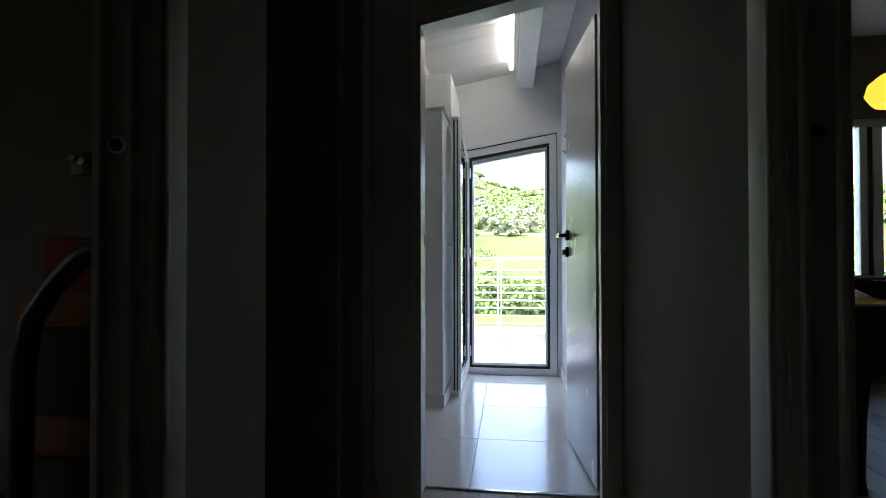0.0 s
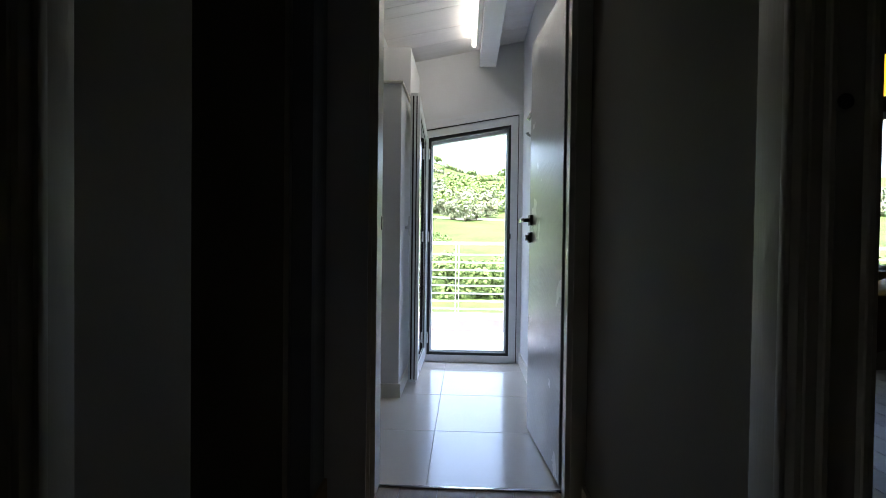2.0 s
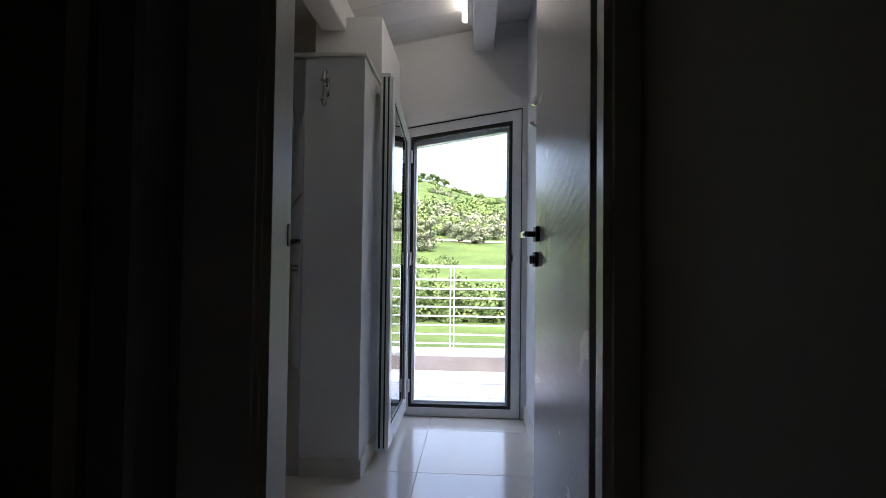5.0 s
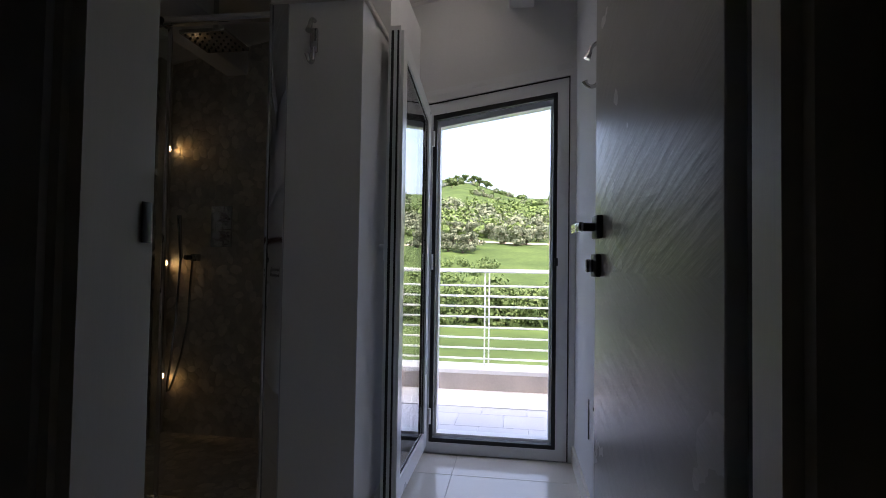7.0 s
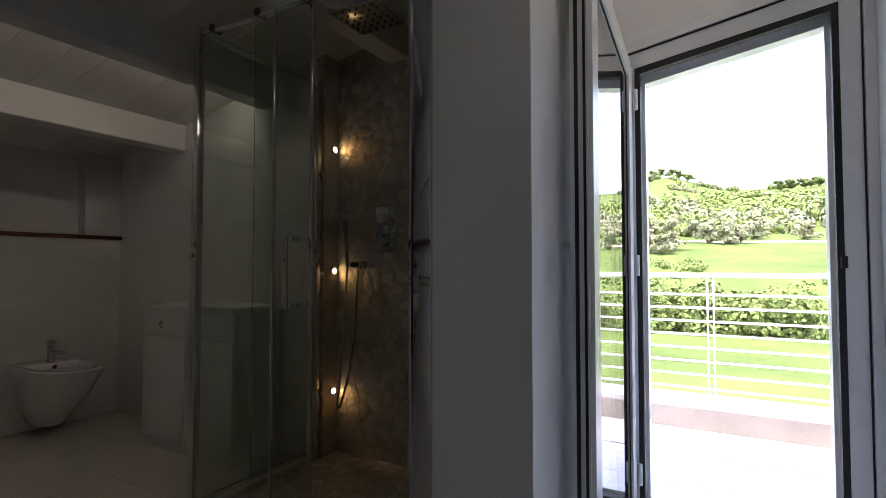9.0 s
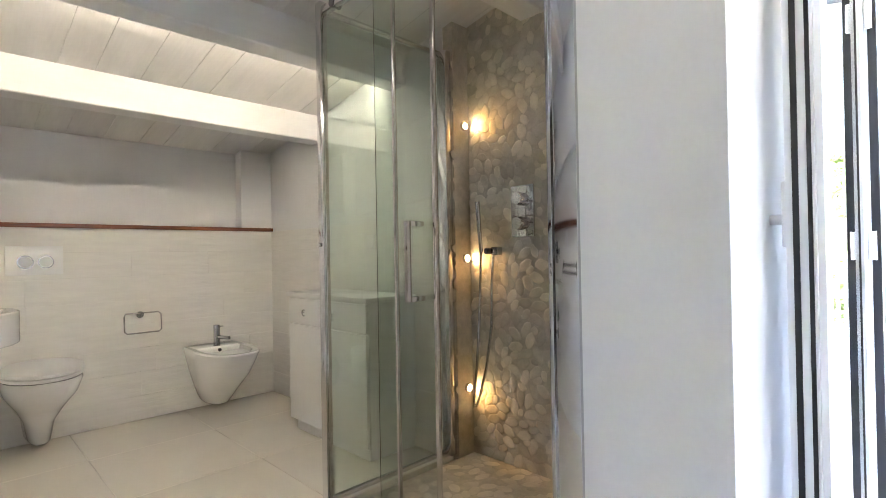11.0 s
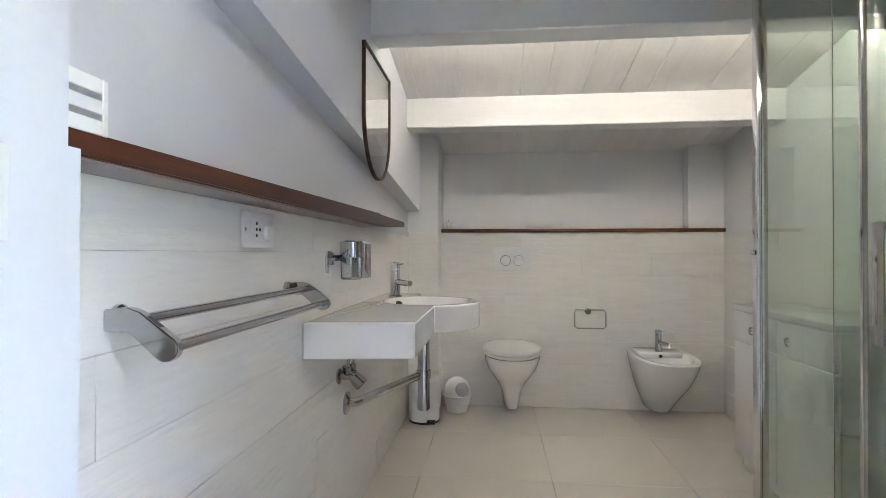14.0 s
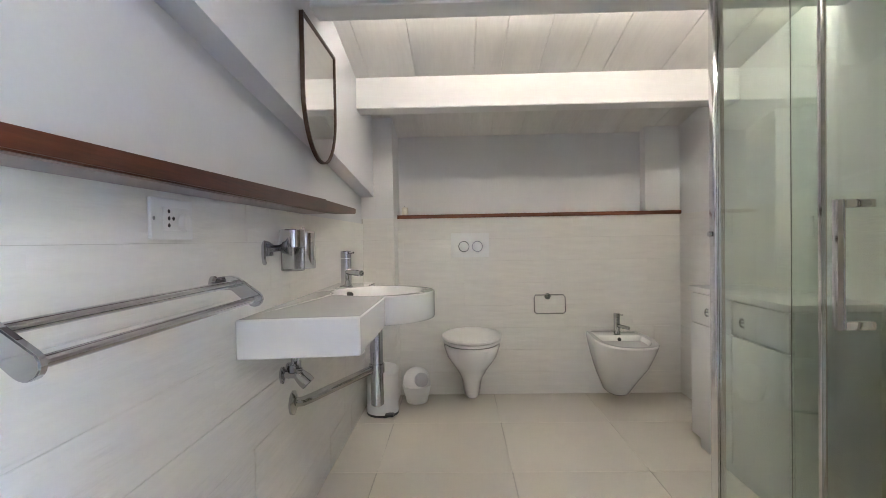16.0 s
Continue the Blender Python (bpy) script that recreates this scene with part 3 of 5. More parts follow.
for z in (0.842, 1.074):
    kid("mount", bx(-1.245, -1.229, PY - 0.046, PY + 0.010, z, z + 0.016, bevel=0.002), M_PROFILE, sd)
for z in (1.03,):
    kid("stud", tb([(PX, PY - 0.02, z), (PX, PY - 0.028, z)], 0.008), M_PROFILE, en)
for xx in (-1.7, -1.44, -1.21):
    kid("roller", tb([(xx, PY - 0.014, GT - 0.014), (xx, PY + 0.03, GT - 0.014)], 0.016), M_BLACK, en)
tr = thing("shower_tray_edge", "low cream kerb round the shower floor", "shower kerb", (PX, PY, 0))
kid("front", bx(PX - 0.03, XP0, PY - 0.03, PY + 0.03, 0, 0.03, bevel=0.004), M_FLOOR, tr)
kid("side", bx(PX - 0.03, PX + 0.03, PY + 0.03, 4.13, 0, 0.03, bevel=0.004), M_FLOOR, tr)

# recess behind the shower
XL, YB = -1.737, 4.26
wall("wall_shower_back", M_PGROUT, (XL, XP0, YB - 0.012, YB, 0, HZ))
wall("wall_shower_side", M_PGROUT, (-1.80, XL, 4.142, YB - 0.012, 0, HZ))
wall("floor_shower", M_PGROUT, (XL, XP0, PY + 0.03, YB - 0.012, 0.0, 0.012))

# thermostatic valve, handset and bar
vp = thing("shower_valve", "chrome shower valve plate with two round knobs", "shower valve", (-1.40, YB - 0.03, 1.17))
kid("plate", bx(-1.465, -1.342, YB - 0.038, YB - 0.028, 1.055, 1.285, bevel=0.003), M_CHROME, vp)
for z in (1.222, 1.115):
    k = kid("knob", tb([(-1.40, YB - 0.038, z), (-1.40, YB - 0.06, z), (-1.40, YB - 0.085, z)], [0.028, 0.030, 0.025], 20), M_CHROME, vp)
    kid("lever", tb([(-1.40, YB - 0.075, z), (-1.36, YB - 0.085, z - 0.004)], 0.007), M_CHROME, k)
hs = thing("hand_shower", "slim chrome hand shower on its holder with a metal hose", "shower head", (-1.60, YB - 0.05, 1.0))
kid("holder", tb([(-1.585, YB - 0.02, 0.995), (-1.585, YB - 0.075, 0.995)], 0.014), M_BLACK, hs)
kid("wall_elbow", bx(-1.57, -1.53, YB - 0.06, YB - 0.02, 0.975, 1.015, bevel=0.006), M_CHROME, hs)
kid("handset", tb([(-1.61, YB - 0.08, 0.99), (-1.615, YB - 0.085, 1.10), (-1.62, YB - 0.09, 1.225)], [0.009, 0.011, 0.012]), M_CHROME, hs)
pts = [(-1.55, YB - 0.065, 0.975), (-1.552, YB - 0.075, 0.85), (-1.56, YB - 0.075, 0.65), (-1.60, YB - 0.07, 0.45), (-1.64, YB - 0.07, 0.32), (-1.662, YB - 0.07, 0.265),
       (-1.675, YB - 0.07, 0.255), (-1.677, YB - 0.07, 0.30), (-1.66, YB - 0.07, 0.42), (-1.63, YB - 0.075, 0.7), (-1.615, YB - 0.08, 0.90), (-1.61, YB - 0.08, 0.99)]
kid("hose", tb(pts, 0.0065, 8), M_STEEL, hs)
rh = thing("rain_shower_head", "square dark rain shower head under the ceiling", "shower head", (-1.19, 3.79, 1.98))
kid("head", bx(-1.30, -1.08, 3.68, 3.90, 2.0, 2.018, bevel=0.004), M_STEEL, rh)
kid("arm", tb([(-1.19, 3.79, 2.018), (-1.19, 3.79, 2.2)], 0.012), M_CHROME, rh)
for a in range(6):
    for b in range(6):
        x, y = -1.28 + a * 0.036, 3.70 + b * 0.036
        kid("nozzle", tb([(x, y, 2.0), (x, y, 1.996)], 0.005, 6), M_BLACK, rh)

# recessed LED spots on the shower's side wall, washing the back wall
for z in (1.606, 0.962, 0.335):
    t = thing("led_spot", "small round recessed spot, lit warm yellow", "spot lamp", (XL, 4.212, z), "shower spots")
    part("rim", tb([(0.0, 0, 0), (0.012, 0, 0)], 0.022, 16), M_CHROME, t)
    part("lens", tb([(0.012, 0, 0), (0.014, 0, 0)], 0.014, 16), M_LED, t, "glowing lens")
    ld = bpy.data.lights.new("led_beam", "SPOT")
    ld.energy, ld.spot_size, ld.spot_blend, ld.color, ld.shadow_soft_size = 0.024, radians(105), 1.0, (1.0, 0.56, 0.16), 0.01
    lo = new("led_beam", ld)
    lo.matrix_world = look((XL + 0.018, 4.212, z), (XL + 0.10, 4.262, z - (0.05 if z < 1 else 0)))

# ledge and shelves
tagged(part("ledge_shelf", bx(XW, -3.575, 2.29, 4.135, 1.168, 1.192, bevel=0.003), M_SHELFY), "long red-brown stained wooden ledge board on the tiled wall", "shelf")
M_UNDER = shade("mauve_grey_underside", (0.26, 0.21, 0.21), 0.35, vary=0.05, bump=0.03)
sh = thing("wall_shelf", "long red-brown stained wooden shelf along the wall", "shelf", (-1.7, YSR, 1.16))
def board(x0, x1, y1, low, high):
    """A shelf board from the wall to y1, its under and upper edges given at both ends."""
    bm = pr([(x0, low[0]), (x1, low[1]), (x1, high[1]), (x0, high[0])], "y", YSR, y1)
    bmesh.ops.bevel(bm, geom=list(bm.edges), offset=0.003, segments=2, affect="EDGES")
    return bm
kid("board", board(-2.20, -0.646, YSR + 0.092, (1.138, 1.135), (1.190, 1.164)), M_SHELF, sh)
kid("end_board", board(-2.79, -2.202, YSR + 0.086, (1.164, 1.144), (1.190, 1.189)), M_SHELF, sh)
kid("underside", pr([(-2.19, 1.1345), (-0.648, 1.1315), (-0.648, 1.1345), (-2.19, 1.1375)], "y", YSR + 0.008, YSR + 0.086), M_UNDER, sh, "mauve-grey underside of the board")
c = thing("candle", "small cream candle in a jar on the ledge", "candle", (-3.64, 2.335, 1.192))
kid("wax", lt([(0.02, 0), (0.021, 0.002), (0.021, 0.05), (0.018, 0.054)], (-3.64, 2.335, 1.192), 16), M_WAX, c)
kid("wick", tb([(-3.64, 2.335, 1.246), (-3.638, 2.335, 1.256)], 0.0015, 6), M_BLACK, c)
bxo = thing("slotted_box", "small white box with a slotted front on the shelf", "box", (-0.6730, YSR + 0.055, 1.164))
for nm, bb in (("side_panel", (-0.7180, -0.7120, YSR + 0.010, YSR + 0.085, 1.164, 1.232)), ("side_panel", (-0.6520, -0.6460, YSR + 0.010, YSR + 0.085, 1.164, 1.232)),
               ("base", (-0.7110, -0.6530, YSR + 0.010, YSR + 0.085, 1.164, 1.173)), ("slat", (-0.7085, -0.6440, YSR + 0.086, YSR + 0.091, 1.164, 1.182)),
               ("slat", (-0.7085, -0.6440, YSR + 0.086, YSR + 0.091, 1.189, 1.206)), ("slat", (-0.7085, -0.6440, YSR + 0.086, YSR + 0.091, 1.213, 1.232)),
               ("stile", (-0.7180, -0.7090, YSR + 0.0858, YSR + 0.091, 1.164, 1.232))):
    kid(nm, bx(*bb, bevel=0.001, seg=1), M_LACQ, bxo)

# mirror with a round foot
MX0, MX1, MZ0, MZ1 = -2.39, -1.94, 1.322, 1.80
def mir(g):
    r = (MX1 - MX0) / 2 - g
    cx, cz = (MX0 + MX1) / 2, MZ0 + (MX1 - MX0) / 2
    return [(MX0 + g, MZ1 - g)] + [(cx - r * math.cos(math.pi * k / 24), cz - r * math.sin(math.pi * k / 24)) for k in range(25)] + [(MX1 - g, MZ1 - g)]
mi = thing("wall_mirror", "tall wall mirror with thin dark frame and rounded lower end", "mirror", ((MX0 + MX1) / 2, YU, 1.55))
kid("mirror_frame", rg(mir(0), mir(0.008), "y", YU + 0.001, YU + 0.015), M_DARKWOOD, mi, "thin dark brown frame")
kid("mirror_glass", pr(mir(0.008), "y", YU + 0.002, YU + 0.010), M_MIRROR, mi, "silvered glass", smooth=False)

# washbasin
BZ0, BZ1 = 0.718, 0.825
bc, br_ = (-2.30, 2.352), 0.236
outl = [(-1.562, YSR + 0.007), (-1.60, 2.419)]
a0 = math.degrees(math.asin((2.419 - bc[1]) / br_))
for k in range(0, 23):
    a = radians(a0 + (180 + 18 - a0) * k / 22)
    outl.append((bc[0] + br_ * math.cos(a), bc[1] + br_ * math.sin(a)))
outl += [(-2.70, 2.28), (-2.70, YSR + 0.007)]
bm = bmesh.new()
low = [bm.verts.new((x, y, BZ0)) for x, y in outl]
hi_ = [bm.verts.new((x, y, BZ1)) for x, y in outl]
n = len(outl)
bm.faces.new(low)
for k in range(n):
    bm.faces.new((low[k], hi_[k], hi_[(k + 1) % n], low[(k + 1) % n]))
N = 36
prof = [(0.195, 0.0), (0.188, -0.008), (0.175, -0.045), (0.14, -0.075), (0.08, -0.092), (0.018, -0.095)]
rings_ = [[bm.verts.new((bc[0] + r * math.cos(2 * math.pi * k / N), bc[1] + 0.005 + r * math.sin(2 * math.pi * k / N) * 0.95, BZ1 + dz)) for k in range(N)] for r, dz in prof]
edges = [bm.edges.get((hi_[k], hi_[(k + 1) % n])) for k in range(n)]
edges += [bm.edges.new((rings_[0][k], rings_[0][(k + 1) % N])) for k in range(N)]
bmesh.ops.triangle_fill(bm, edges=edges, use_beauty=True)
for a, b in zip(rings_, rings_[1:]):
    for k in range(N):
        bm.faces.new((a[k], a[(k + 1) % N], b[(k + 1) % N], b[k]))
bm.faces.new(rings_[-1])
bmesh.ops.recalc_face_normals(bm, faces=bm.faces)
ba = thing("washbasin", "white ceramic wall-hung washbasin with a round bowl and side counter", "washbasin", (-2.1, YSR, 0.70))
bo = kid("basin", bm, M_CERAMIC, ba)
bv = bo.modifiers.new("edge", "BEVEL")
bv.width, bv.segments, bv.limit_method, bv.angle_limit = 0.006, 3, "ANGLE", radians(50)
kid("overflow", tb([(-2.390, 2.228, 0.799), (-2.412, 2.208, 0.800)], 0.012), M_BLACK, ba, "dark overflow hole")
kid("drain", lt([(0.02, 0), (0.022, 0.004), (0.0, 0.006)][:2], (bc[0], bc[1], 0.732), 16), M_CHROME, ba)
ta = thing("basin_tap", "chrome single-lever basin mixer tap", "tap", (-2.50, 2.185, 0.825))
def mixer(x, y, z, s, dirx, diry, parent):
    def out(a, h):
        return (x + a * s * dirx, y + a * s * diry, z + h * s)
    kid("body", tb([out(0, 0), out(0, 0.004), out(0, 0.005), out(0, 0.112)], [0.026 * s, 0.026 * s, 0.021 * s, 0.021 * s], 20), M_CHROME, parent)
    kid("cap", tb([out(0, 0.114), out(0, 0.140), out(0, 0.142)], [0.021 * s, 0.021 * s, 0.018 * s], 20), M_CHROME, parent)
    kid("spout", tb([out(0.01, 0.060), out(0.118, 0.058), out(0.121, 0.058)], [0.0125 * s, 0.0125 * s, 0.010 * s], 16), M_CHROME, parent)
    kid("lever", tb([out(0.018, 0.133), out(0.062, 0.136)], 0.0038 * s, 10), M_CHROME, parent)
mixer(-2.50, 2.185, 0.825, 1.12, 0.75, 0.65, ta)

# trap and stop valves under the basin
tp = thing("basin_trap", "chrome bottle trap and waste pipe under the basin", "pipe", (-2.27, 2.352, 0.4))
kid("bottle", tb([(-2.27, 2.352, 0.718), (-2.27, 2.352, 0.69), (-2.27, 2.352, 0.689), (-2.27, 2.352, 0.372), (-2.27, 2.352, 0.366)], [0.030, 0.030, 0.026, 0.026, 0.02], 18), M_CHROME, tp)
kid("collar", tb([(-2.27, 2.352, 0.50), (-2.27, 2.352, 0.535)], 0.031, 18), M_CHROME, tp)
kid("waste_pipe", tb([(-2.27, 2.352, 0.518), (-2.245, 2.315, 0.508), (-2.12, 2.20, 0.478), (-2.06, 2.155, 0.468), (-2.015, 2.13, 0.466), (-2.0, YSR, 0.466)], 0.017, 14), M_CHROME, tp)
kid("flange", tb([(-2.0, YSR + 0.006, 0.466), (-2.0, YSR + 0.014, 0.466), (-2.0, YSR + 0.022, 0.466)], [0.042, 0.042, 0.022], 20), M_CHROME, tp)
for x in (-1.905, -1.965):
    v = thing("stop_valve", "chrome angle stop valve on the wall under the basin", "valve", (x, YSR, 0.588), "stop valves")
    kid("flange", tb([(x, YSR + 0.006, 0.588), (x, YSR + 0.012, 0.588), (x, YSR + 0.016, 0.588)], [0.028, 0.028, 0.016], 18), M_CHROME, v)
    kid("body", tb([(x, YSR + 0.012, 0.588), (x, YSR + 0.056, 0.588)], 0.0105, 14), M_CHROME, v)
    kid("nut", tb([(x, YSR + 0.040, 0.598), (x, YSR + 0.040, 0.622)], 0.0125, 6), M_CHROME, v)
    kid("knob", tb([(x, YSR + 0.052, 0.586), (x + 0.004, YSR + 0.074, 0.566), (x + 0.006, YSR + 0.088, 0.554)], [0.009, 0.015, 0.014], 14), M_CHROME, v)
    kid("hose", tb([(x, YSR + 0.040, 0.615), (x - 0.006, YSR + 0.046, 0.66), (x - 0.03, YSR + 0.08, 0.717)], 0.0058, 10), M_STEEL, v)

# towel rail
tw = thing("towel_rail", "chrome two-bar towel rail on sloping flat brackets", "towel rail", (-1.2, YSR, 0.91))
def bracket(x):
    """A flat arm: level out from the wall, then sloping down to a rounded tip."""
    a = [(YSR + 0.006, 0.914), (YSR + 0.006, 0.945), (YSR + 0.044, 0.949), (YSR + 0.062, 0.943)] + \
        [(YSR + 0.100 + 0.020 * math.cos(radians(q)), 0.891 + 0.019 * math.sin(radians(q))) for q in (45, 15, -15, -45, -75, -105, -135)] + [(YSR + 0.044, 0.914)]
    bm = pr(a, "x", x - 0.007, x + 0.007)
    bmesh.ops.bevel(bm, geom=list(bm.edges), offset=0.002, segments=2, affect="EDGES")
    return bm
for x, inward in ((-0.82, -0.022), (-1.47, 0.022)):
    kid("bracket", bracket(x), M_CHROME, tw)
    kid("rosette", tb([(x + inward, YSR + 0.006, 0.931), (x + inward, YSR + 0.014, 0.931), (x + inward, YSR + 0.02, 0.931)], [0.019, 0.019, 0.014], 20), M_CHROME, tw)
kid("front_bar", tb([(-0.822, YSR + 0.102, 0.891), (-1.468, YSR + 0.102, 0.891)], 0.0085, 14), M_CHROME, tw)
kid("rear_bar", tb([(-0.822, YSR + 0.056, 0.930), (-1.468, YSR + 0.056, 0.930)], 0.0085, 14), M_CHROME, tw)

# soap dispenser and tumbler
so = thing("soap_dispenser", "chrome wall holder with a glass soap tumbler and flask", "dispenser", (-1.890, YSR, 1.000))
kid("mount", bx(-1.840, -1.780, YSR + 0.004, YSR + 0.014, 0.985, 1.025, bevel=0.003), M_CHROME, so)
kid("grip_ring", tb([(-1.780, YSR + 0.02, 1.025), (-1.740, YSR + 0.022, 1.028), (-1.728, YSR + 0.024, 1.020), (-1.726, YSR + 0.024, 0.990), (-1.730, YSR + 0.024, 0.972), (-1.740, YSR + 0.022, 0.965)], 0.006, 8), M_CHROME, so)
kid("tumbler", lt([(0.034, 0), (0.037, 0.004), (0.039, 0.10), (0.036, 0.10), (0.034, 0.008)], (-1.875, YSR + 0.062, 0.935), 24), M_GLASS, so, "clear glass tumbler")
kid("band", lt([(0.0405, 0.076), (0.041, 0.078), (0.041, 0.13), (0.036, 0.134)], (-1.875, YSR + 0.062, 0.935), 28), M_CHROME, so)
kid("flask", lt([(0.033, 0.0), (0.036, 0.004), (0.036, 0.124), (0.031, 0.130)], (-2.005, YSR + 0.062, 0.935), 28), M_CHROME, so)
kid("pump", tb([(-2.005, YSR + 0.062, 1.064), (-2.005, YSR + 0.062, 1.072), (-1.970, YSR + 0.07, 1.074)], 0.006, 8), M_CHROME, so)
kid("arm", bx(-2.000, -1.740, YSR + 0.012, YSR + 0.020, 0.998, 1.020, bevel=0.002), M_CHROME, so)

# sockets and switches
def plate(name, label, x, z, w, h, y, mods):
    t = thing(name, label, "socket" if "socket" in name else "switch", (x, y, z))
    kid("cover", bx(x - w / 2, x + w / 2, y + 0.001, y + 0.010, z - h / 2, z + h / 2, bevel=0.003), M_PLASTIC, t)
    return t
t = plate("wall_socket", "white wall socket plate on the tiles", -1.274, 1.078, 0.15, 0.082, YSR + 0.006, 1)
kid("insert", bx(-1.332, -1.234, YSR + 0.016, YSR + 0.019, 1.055, 1.102, bevel=0.002), M_PLASTIC, t)
kid("outlet_boss", tb([(-1.305, YSR + 0.0185, 1.072), (-1.305, YSR + 0.028, 1.072)], [0.019, 0.016], 16), M_PLASTIC, t)
for dx, dz in ((0.0, 0.014), (0.0, 0.0), (0.0, -0.014), (-0.016, 0.0)):
    kid("pin_hole", tb([(-1.252 + dx, YSR + 0.0188, 1.079 + dz), (-1.252 + dx, YSR + 0.0197, 1.079 + dz)], 0.0042, 8), M_BLACK, t)
kid("screw", tb([(-1.206, YSR + 0.0155, 1.078), (-1.206, YSR + 0.0168, 1.078)], 0.004, 8), M_STEEL, t)
t = plate("light_switch", "white two-rocker light switch plate", -0.478, 1.078, 0.157, 0.086, YS, 2)
for x in (-0.514, -0.454):
    kid("rocker", bx(x - 0.029, x + 0.029, YS + 0.010, YS + 0.014, 1.054, 1.102, bevel=0.002), M_PLASTIC, t)
kid("indicator", tb([(-0.500, YS + 0.014, 1.080), (-0.500, YS + 0.015, 1.080)], 0.0025, 8), M_CLOTH, t)
t = plate("light_switch", "white upper switch plate on the wall", -0.48, 1.298, 0.157, 0.09, YS, 1)
kid("rocker", bx(-0.535, -0.425, YS + 0.010, YS + 0.014, 1.274, 1.322, bevel=0.002), M_PLASTIC, t)
t = thing("wall_socket", "white wall socket on the tiles above the cabinet", "socket", (-2.38, YN - 0.012, 1.055))
kid("cover", bx(-2.42, -2.34, YN - 0.024, YN - 0.0135, 1.015, 1.095, bevel=0.003), M_PLASTIC, t)
kid("insert", tb([(-2.38, YN - 0.024, 1.055), (-2.38, YN - 0.026, 1.055)], 0.02, 16), M_PLASTIC, t)

# toilet and bidet
def bowl(cy, table, name, label, cat, seat):
    t = thing(name, label, cat, (XWT, cy, 0.05))
    rr = []
    for z, front, hw, back in table:
        L = front - XWT
        pts = []
        for k in range(28):
            a = -math.pi / 2 + math.pi * k / 27
            cx = XWT + L * back
            pts.append((cx + (front - cx) * max(math.cos(a), 0) ** 0.85, cy + hw * math.copysign(abs(math.sin(a)) ** 0.8, math.sin(a)), z))
        pts += [(XWT + 0.002, cy + hw * 0.9, z), (XWT + 0.002, cy - hw * 0.9, z)]
        rr.append(pts)
    kid("bowl", loft(rr), M_CERAMIC, t)
    return t


tt = bowl(2.76, [(0.045, -3.360, 0.045, 0.2), (0.06, -3.340, 0.055, 0.2), (0.16, -3.310, 0.07, 0.25), (0.24, -3.230, 0.11, 0.35), (0.32, -3.130, 0.155, 0.42),
                 (0.39, -3.090, 0.172, 0.45), (0.405, -3.092, 0.168, 0.45)], "toilet", "white wall-hung ceramic toilet with closed lid", "toilet", True)
def oval(z, f, hw, b):
    return [(-3.350 + (0.27 * f if math.cos(a) > 0 else 0.20 * b) * math.cos(a), 2.76 + hw * math.sin(a), z) for a in (2 * math.pi * k / 32 for k in range(32))]
kid("seat", loft([oval(0.408, 0.96, 0.170, 1), oval(0.412, 0.985, 0.178, 1), oval(0.424, 0.985, 0.178, 1), oval(0.427, 0.96, 0.172, 1)]), M_PLASTIC, tt)
kid("lid", loft([oval(0.430, 0.96, 0.172, 1), oval(0.434, 1.0, 0.181, 1.02), oval(0.446, 0.99, 0.18, 1.02), oval(0.456, 0.9, 0.16, 0.95), oval(0.459, 0.6, 0.1, 0.7)]), M_PLASTIC, tt)
for dy in (-0.07, 0.07):
    kid("hinge", tb([(-3.560, 2.76 + dy - 0.02, 0.432), (-3.560, 2.76 + dy + 0.02, 0.432)], 0.01), M_CHROME, tt)
bd = bowl(3.675, [(0.045, -3.390, 0.06, 0.3), (0.06, -3.360, 0.075, 0.3), (0.15, -3.270, 0.11, 0.35), (0.26, -3.140, 0.145, 0.4), (0.35, -3.075, 0.168, 0.42), (0.40, -3.050, 0.178, 0.45),
                 (0.41, -3.055, 0.173, 0.45), (0.408, -3.095, 0.140, 0.47), (0.38, -3.125, 0.130, 0.5)], "bidet", "white wall-hung ceramic bidet with chrome tap", "bidet", False)
kid("overflow", tb([(-3.412, 3.675, 0.392), (-3.404, 3.675, 0.390)], 0.011), M_BLACK, bd)
kid("tap_deck", bx(XWT + 0.001, -3.412, 3.535, 3.815, 0.36, 0.414, bevel=0.018, seg=3), M_CERAMIC, bd)
btp = thing("bidet_tap", "chrome single-lever bidet mixer tap", "tap", (-3.455, 3.675, 0.414))
mixer(-3.455, 3.675, 0.413, 0.95, 0.9, 0.35, btp)

fp = thing("flush_plate", "white dual flush plate with two round buttons", "flush plate", (XWT, 2.76, 0.985))
kid("plate", bx(XWT - 0.001, XWT + 0.014, 2.641, 2.890, 0.908, 1.066, bevel=0.003), M_PLASTIC, fp)
for y in (2.725, 2.813):
    kid("button_ring", tb([(XWT + 0.014, y, 0.979), (XWT + 0.018, y, 0.979)], 0.036, 24), M_CHROME, fp)
    kid("button", tb([(XWT + 0.0182, y, 0.979), (XWT + 0.021, y, 0.979)], 0.031, 24), M_PLASTIC, fp)
ph = thing("paper_holder", "empty chrome wire toilet paper holder", "paper holder", (XWT, 3.28, 0.62))
kid("mount", tb([(XWT, 3.265, 0.645), (XWT + 0.03, 3.265, 0.645)], 0.02, 16), M_CHROME, ph)
